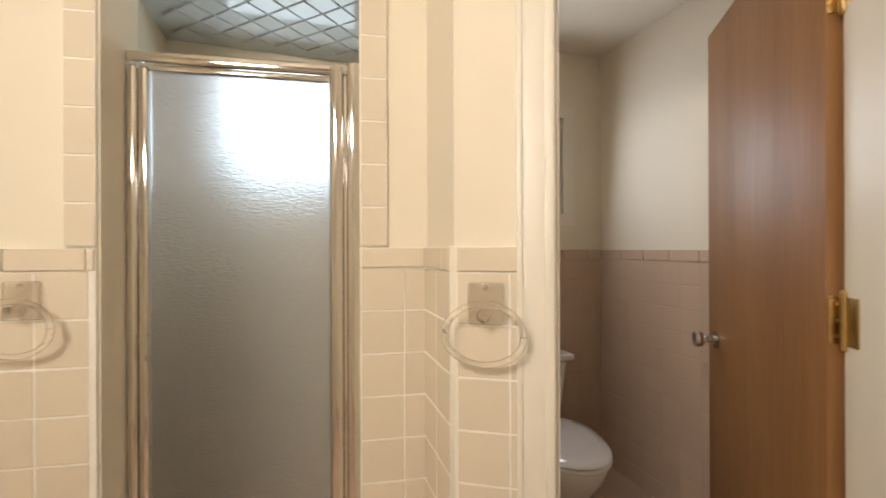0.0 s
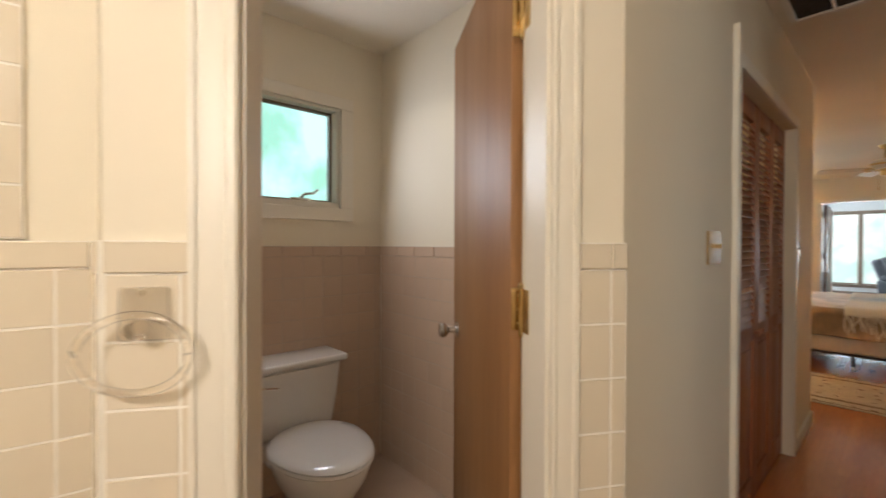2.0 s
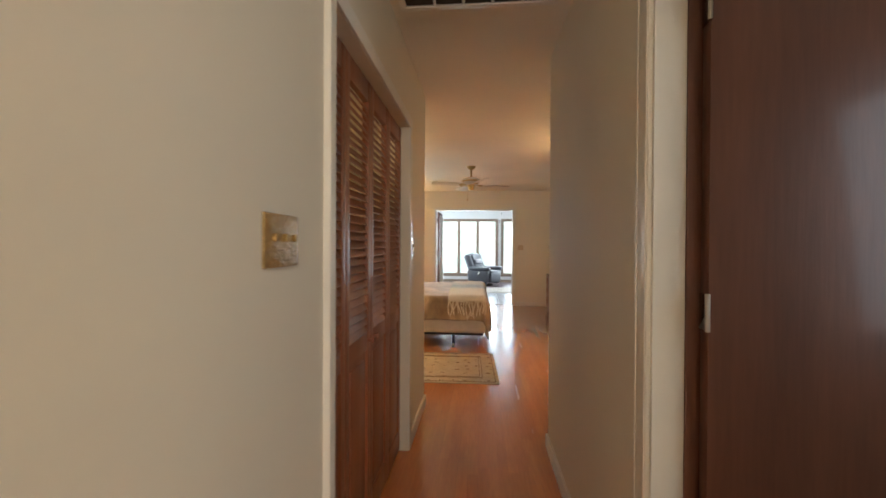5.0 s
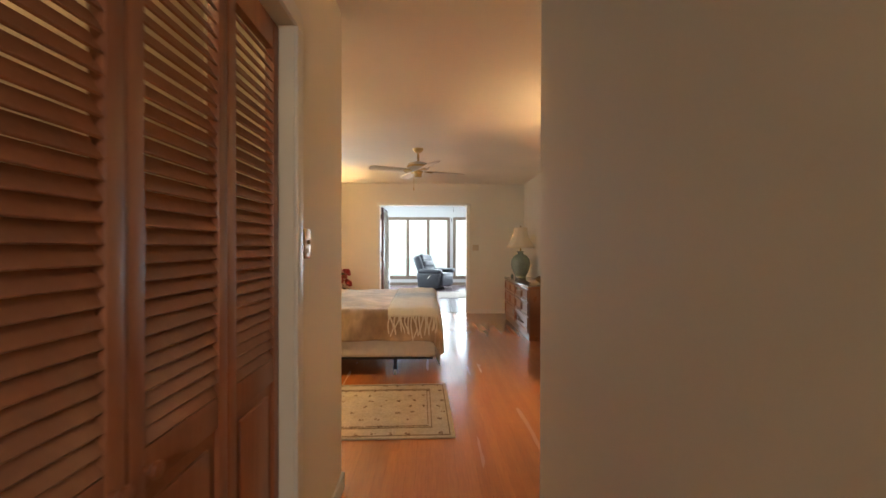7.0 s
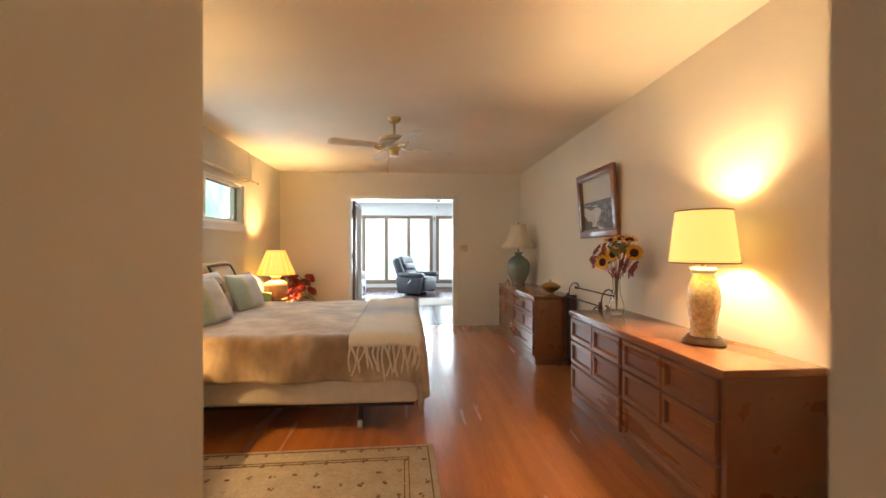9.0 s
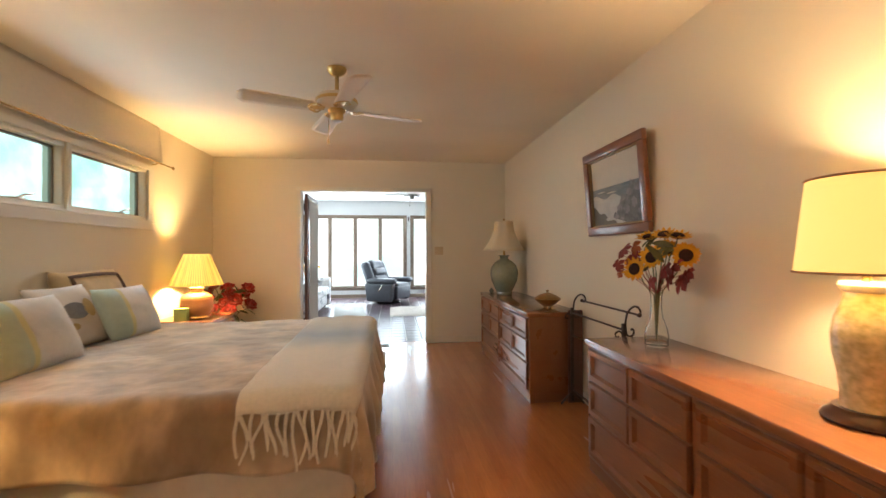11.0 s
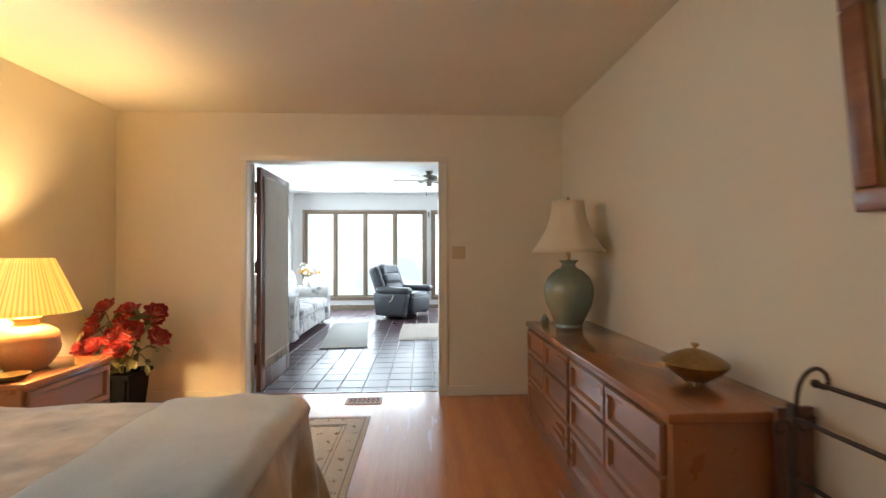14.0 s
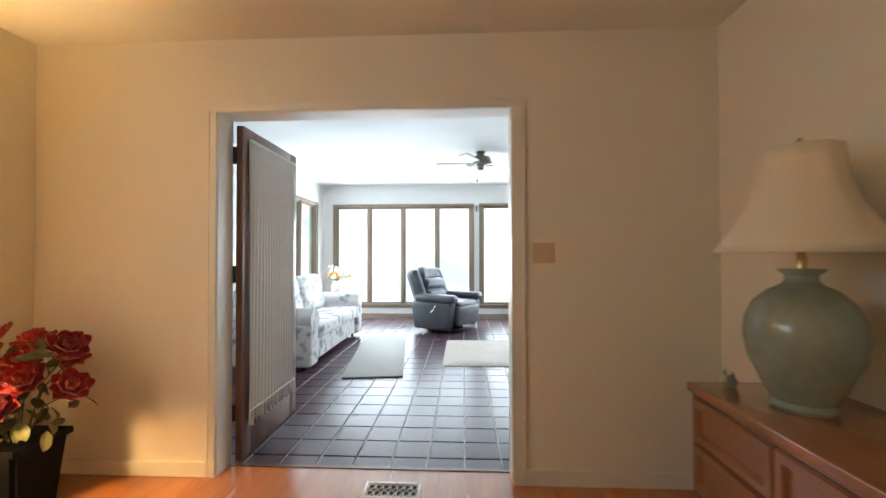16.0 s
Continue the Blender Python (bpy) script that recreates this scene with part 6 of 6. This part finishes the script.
for y0, y1 in ((0.25, 1.09), (1.09, 1.93)):
    part("seat_cushion", cushion(bm_new(), 0.22, 1.0, y0 + 0.005, y1 - 0.005, 0.305, 0.47, 0.05), M_SOFA, sofa)
    bm = cushion(bm_new(), -0.11, 0.11, y0 + 0.01, y1 - 0.01, -0.26, 0.26, 0.09)
    bmesh.ops.transform(bm, matrix=pose(0.36, 0, 0.70, 0, -14, 0), verts=bm.verts)
    part("back_cushion", bm, M_SOFA, sofa)
for x in (0.12, 0.86):
    for y in (0.12, 2.06):
        part("foot", rod(bm_new(), (x, y, 0), (x, y, 0.06), 0.02, 0.028), M_DARKWOOD, sofa)
bm = cushion(bm_new(), -0.07, 0.07, -0.2, 0.2, -0.19, 0.19, 0.06)
o = solo("cushion", bm, M_SOFA, "grey floral cushion leaning on the sofa arm", "cushion")
o.matrix_basis = pose(-1.87, 2.38, 0.64, 0, -18, 35)

# recliner
M_SLATE = material("slate_blue_leather", (0.066, 0.069, 0.084), 0.45, vary=0.12, scale=14, second=(0.06, 0.062, 0.072), bump=0.25, bump_scale=60)
rec = thing("recliner", (-0.17, 4.70, 0), "slate blue upholstered recliner chair on the tiles", "recliner", "", 60)
# the seat looks towards local -y
part("base", lathe(bm_new(), [(0.30, 0), (0.31, 0.02), (0.29, 0.05), (0.1, 0.06), (0.08, 0.12), (0.001, 0.121)], 32), M_IRON, rec, "dark swivel base")
part("body", cushion(bm_new(), -0.34, 0.34, -0.36, 0.36, 0.11, 0.34, 0.04), M_SLATE, rec)
part("footrest", cushion(bm_new(), -0.33, 0.33, -0.47, -0.37, 0.12, 0.43, 0.04), M_SLATE, rec)
part("seat", cushion(bm_new(), -0.29, 0.29, -0.46, 0.26, 0.33, 0.50, 0.06), M_SLATE, rec)
for s in (-1, 1):
    bm = cushion(bm_new(), s * 0.40 - 0.085, s * 0.40 + 0.085, -0.42, 0.36, 0.055, 0.50, 0.06)
    for v in bm.verts:
        if v.co.z < 0.2:
            v.co.y *= 0.86
    part("side_panel", bm, M_SLATE, rec)
    part("arm_pad", cushion(bm_new(), s * 0.40 - 0.10, s * 0.40 + 0.10, -0.46, 0.28, 0.48, 0.61, 0.06), M_SLATE, rec)
for nm, x0, x1, y0, z0, h in (("backrest", -0.43, 0.43, -0.06, 0.0, 0.70), ("back_cushion", -0.25, 0.25, -0.13, 0.10, 0.58), ("headrest", -0.24, 0.24, -0.16, 0.40, 0.28)):
    bm = cushion(bm_new(), x0, x1, y0, y0 + 0.17, z0, z0 + h, 0.08)
    for v in bm.verts:
        w = abs(v.co.x) / x1
        if v.co.z > 0.3:
            v.co.z -= 0.16 * w ** 3 * (v.co.z - 0.3) / 0.4
        v.co.x *= 1 - 0.10 * max(0, 0.3 - v.co.z)
        v.co.y -= 0.07 * w * w
    bmesh.ops.transform(bm, matrix=pose(0, 0.27, 0.40, -22, 0, 0), verts=bm.verts)
    part(nm, bm, M_SLATE, rec, "rounded padded backrest" if nm == "backrest" else "")
for s in (-1, 1):
    bm = cushion(bm_new(), s * 0.33 - 0.085, s * 0.33 + 0.085, -0.17, 0.03, 0.06, 0.60, 0.07)
    bmesh.ops.transform(bm, matrix=pose(0, 0.27, 0.40, -22, 0, 0), verts=bm.verts)
    part("bolster", bm, M_SLATE, rec, "padded side bolster of the backrest")
for z in (0.0, 0.2):
    bm = cushion(bm_new(), -0.28, 0.28, -0.10, 0.08, 0.0, 0.20, 0.08)
    bmesh.ops.transform(bm, matrix=pose(0, 0.17 + 0.08 * z * 4, 0.45 + z, -22, 0, 0), verts=bm.verts)
    part("lumbar_roll", bm, M_SLATE, rec)
part("lever", tube(bm_new(), [(-0.49, -0.05, 0.33), (-0.505, -0.10, 0.36), (-0.51, -0.16, 0.46)], 0.013), M_NICKEL, rec, "metal recline lever")

# mats
M_MAT = material("pale_grey_mat", (0.50, 0.49, 0.46), 0.9, vary=0.08, scale=70, bump=0.5, bump_scale=260)
o = solo("floor_mat", box(bm_new(), 0, 0.615, 0, 2.08, 0, 0.012, 0.004), M_MAT, "long pale grey mat beside the sofa", "mat", at=(-1.085, 1.855, 0.002), turn=7)
M_SHAG = material("cream_shag_rug", (0.60, 0.54, 0.48), 0.95, vary=0.2, scale=50, second=(0.50, 0.40, 0.34), bump=0.9, bump_scale=120)
bm = bm_new()
sheet(bm, 60, 50, lambda u, v: (u * 1.9 + 0.012 * noise.noise((u * 40, v * 40, 1)), v * 1.38 + 0.012 * noise.noise((u * 40, v * 40, 7)), 0.004 + (0.022 + 0.008 * noise.noise((u * 60, v * 60, 3))) * min(1, 14 * min(u, v, 1 - u, 1 - v))))
solo("rug", bm, M_SHAG, "cream shaggy rug on the dark tiles", "rug", at=(-0.10, 2.36, 0.0), angle=None)

# side table with a vase of yellow flowers
table = thing("side_table", (-2.02, 4.72, 0), "small wooden side table at the sofa's end", "table")
part("tabletop", lathe(bm_new(), [(0.001, 0.56), (0.22, 0.56), (0.23, 0.575), (0.22, 0.59), (0.001, 0.59)], 32), M_DRESSTOP, table)
part("pedestal", lathe(bm_new(), [(0.16, 0), (0.15, 0.03), (0.04, 0.05), (0.03, 0.3), (0.05, 0.5), (0.08, 0.56), (0.001, 0.561)], 24), M_DRESSER, table)
bouquet = thing("flower_vase", (-2.02, 4.72, 0.59), "white vase of yellow and white flowers on the side table", "vase")
part("vase_body", lathe(bm_new(), [(0.05, 0), (0.08, 0.06), (0.085, 0.12), (0.05, 0.18), (0.06, 0.21), (0.001, 0.211)], 24), M_WHITE, bouquet)
M_WPET = material("white_petal", (0.75, 0.72, 0.66), 0.6, vary=0.08)
for k in range(40):
    a, r0 = rnd.uniform(0, 6.283), rnd.uniform(0.02, 0.23)
    c = (r0 * math.cos(a), r0 * math.sin(a), rnd.uniform(0.27, 0.46) if k % 2 else rnd.uniform(0.25, 0.34))
    part("stem", tube(bm_new(), [(0, 0, 0.2), (c[0] * 0.6, c[1] * 0.6, c[2] * 0.8), c], 0.003, 5), M_STEM, bouquet)
    bm = bm_new()
    m = facing(c, (math.cos(a), math.sin(a) - 0.4, 0.9))
    for q in range(7):
        petal(bm, m @ pose(0, 0, 0, 0, -25, 0) @ pose(0, 0, 0, 0, 0, 51 * q), 0.046, 0.034, 0.008)
    part("bloom", bm, M_WPET if k % 2 else M_PETALY, bouquet, angle=None)

# ---------- wall tiles ----------
TS, TJ = 0.102, 0.0038


def tile_mesh(w, h, d, mat, name="tile"):
    bm = bm_new()
    b = 0.0014
    lo = [bm.verts.new((x, 0, z)) for x, z in ((0, 0), (w, 0), (w, h), (0, h))]
    md = [bm.verts.new((x, -d + b, z)) for x, z in ((0, 0), (w, 0), (w, h), (0, h))]
    hi = [bm.verts.new((x, -d, z)) for x, z in ((b, b), (w - b, b), (w - b, h - b), (b, h - b))]
    for p, q in ((lo, md), (md, hi)):
        for k in range(4):
            bm.faces.new((p[k], p[(k + 1) % 4], q[(k + 1) % 4], q[k]))
    bm.faces.new(hi)
    return mesh_of(bm, name, mat)


meshes = {}


def tiled(name, m, a0, a1, z0, z1, mat, grout, label, depth=0.010, cap=True, size=TS):
    """Tiles on a wall face at y = 0 of the frame m, proud towards -y, from a0 to a1; courses hang down from z1."""
    base = tagged(new(name, mesh_of(box(bm_new(), a0, a1, -depth + 0.0012, 0.0, z0, z1), name, grout)), label, "wall tiles", "", "structure")
    base.matrix_basis = m
    z = z1
    first = cap
    while z > z0 + 0.01:
        h = min((0.05 if first else size), z - z0)
        x = a0
        while x < a1 - 0.012:
            w = min((0.152 if first else size), a1 - x)
            key = (round(w, 3), round(h, 3), mat.name, depth, first)
            if key not in meshes:
                meshes[key] = tile_mesh(w - TJ, h - TJ, depth + (0.004 if first else 0), mat)
            o = new("tile", meshes[key])
            o.parent = base
            o.location = (x + TJ / 2, 0, z - h + TJ / 2)
            x += w
        z -= h
        first = False
    return base


WT = 1.228
tiled("wall_tiles_1", DIAG, 0.006, 0.128, 0.0, WT, M_TILE, M_GROUT, "cream glazed wall tiles beside the toilet door")
tiled("wall_tiles_10", DIAG, 0.838, 0.871, 0.0, WT, M_TILE, M_GROUT, "bullnose edge tiles at the wall's corner")
tiled("wall_tiles_2", DIAG, 0.772, 0.838, 0.0, WT, M_TILE, M_GROUT, "narrow strip of cream glazed wall tiles")
RET = BATH @ pose(-1.235, -9.652, 0)
tiled("wall_tiles_3", RET, 0.004, 0.200, 0.0, WT, M_TILE, M_GROUT, "cream glazed tiles round the wall's corner")
FACE = SHOW @ pose(0, 0, 0, 0, 0, 180)
tiled("wall_tiles_4", FACE, -0.172, -0.004, 0.0, WT, M_TILE, M_GROUT, "cream glazed tiles beside the shower")
tiled("wall_tiles_5", FACE, -0.172, -0.110, WT + 0.003, 2.445, M_TILE, M_GROUT, "border of cream tiles up the shower opening", cap=False)
tiled("wall_tiles_6", FACE, -1.35, -0.726, 0.0, WT, M_TILE, M_GROUT, "cream glazed tiles below the painted wall")
tiled("wall_tiles_7", FACE, -0.788, -0.726, WT + 0.003, 2.445, M_TILE, M_GROUT, "border of cream tiles up the shower opening", cap=False)
tiled("wall_tiles_8", BATH @ pose(-2.19, 0, 0, 0, 0, 90), -9.555, -8.395, 0.0, 1.215, M_PINK, M_GROUT_T, "tan glazed tiles below the toilet room window", 0.006)
tiled("wall_tiles_9", BATH @ pose(-2.18, -8.39, 0), 0.0, 1.40, 0.0, 1.215, M_PINK, M_GROUT_T, "tan glazed tiles on the toilet room wall", 0.006)

# ---------- oak strips ----------
rp = random.Random(2)
plank_w = 0.057
plank_meshes = {}


def plank_mesh(w, ln):
    bm = bm_new()
    b = 0.00015
    lo = [bm.verts.new(p) for p in ((0, 0, -0.012), (w, 0, -0.012), (w, ln, -0.012), (0, ln, -0.012))]
    md = [bm.verts.new(p) for p in ((0, 0, -b), (w, 0, -b), (w, ln, -b), (0, ln, -b))]
    hi = [bm.verts.new(p) for p in ((b, b, 0), (w - b, b, 0), (w - b, ln - b, 0), (b, ln - b, 0))]
    for p, q in ((lo, md), (md, hi)):
        for k in range(4):
            bm.faces.new((p[k], p[(k + 1) % 4], q[(k + 1) % 4], q[k]))
    bm.faces.new(hi)
    return bm


floor_ob = bpy.data.objects["floor_bedroom"]
rest = bm_new()
count = 0
for i in range(int(4.0 / plank_w) + 2):
    x = -2.45 + i * plank_w
    y = -9.0 + rp.uniform(-0.6, 0)
    while y < 0.116:
        ln = rp.choice((0.9, 1.2, 1.5, 1.8))
        y0, y1 = max(y, -9.0), min(y + ln, 0.117)
        y += ln
        if y1 - y0 < 0.05 or x > 1.58:
            continue
        if y1 < -5.9 and (x < -0.85 or x > 0.9):
            continue
        near = -0.85 < x < 1.1 and count < 300
        w = plank_w - 0.0002
        if near:
            key = round(y1 - y0, 2)
            if key not in plank_meshes:
                plank_meshes[key] = mesh_of(plank_mesh(w, key), "plank", M_FLOORWOOD)
            o = new("plank", plank_meshes[key])
            o.parent = floor_ob
            o.location = (x, y0, 0)
            count += 1
        else:
            b2 = plank_mesh(w, y1 - y0)
            bmesh.ops.translate(b2, verts=b2.verts, vec=(x, y0, 0))
            me = bpy.data.meshes.new("t")
            b2.to_mesh(me)
            b2.free()
            rest.from_mesh(me)
            bpy.data.meshes.remove(me)
M_FLOORREST = wood("orange_oak_strip_far", (0.50, 0.185, 0.058), (0.42, 0.145, 0.045), 0.24, "y", 9.0, 0.45, 0.0, "World")
ob = new("planks", mesh_of(rest, "planks", M_FLOORREST))
ob.parent = floor_ob
tagged(ob, "glossy orange oak strips", "", "", "stuff")

# ---------- quarry tiles ----------
qt, joint = 0.22, 0.010
sun_ob = bpy.data.objects["floor_sunroom"]


def quarry_mesh(w, d):
    bm = bm_new()
    rings = [[bm.verts.new((x, y, z)) for x, y in ((i, i), (w - i, i), (w - i, d - i), (i, d - i))] for i, z in ((0, -0.010), (0, -0.0035), (0.002, -0.002))]
    for p, q in zip(rings, rings[1:]):
        for k in range(4):
            bm.faces.new((p[k], p[(k + 1) % 4], q[(k + 1) % 4], q[k]))
    bm.faces.new(rings[-1])
    return mesh_of(bm, "tile", M_QUARRY)


quarry = quarry_mesh(qt - joint, qt - joint)
quarry_cut = quarry_mesh(qt - joint, 0.115)
rest = bm_new()
count = 0
for j in range(26):
    for i in range(26):
        x, y = -2.716 + joint / 2 + i * qt, (0.152 if j == 0 else 0.275 + joint / 2 + (j - 1) * qt)
        if x > 2.8 or y > 5.66:
            continue
        me = quarry_cut if j == 0 else quarry
        if -1.7 < x < 1.0 and count < 300:
            o = new("tile", me)
            o.parent = sun_ob
            o.location = (x, y, 0)
            count += 1
        else:
            n0 = len(rest.verts)
            rest.from_mesh(me)
            rest.verts.ensure_lookup_table()
            bmesh.ops.translate(rest, verts=rest.verts[n0:], vec=(x, y, 0))
ob = new("far_tiles", mesh_of(rest, "far_tiles", M_QUARRY))
ob.parent = sun_ob
tagged(ob, "dark glazed quarry tiles", "", "", "stuff")
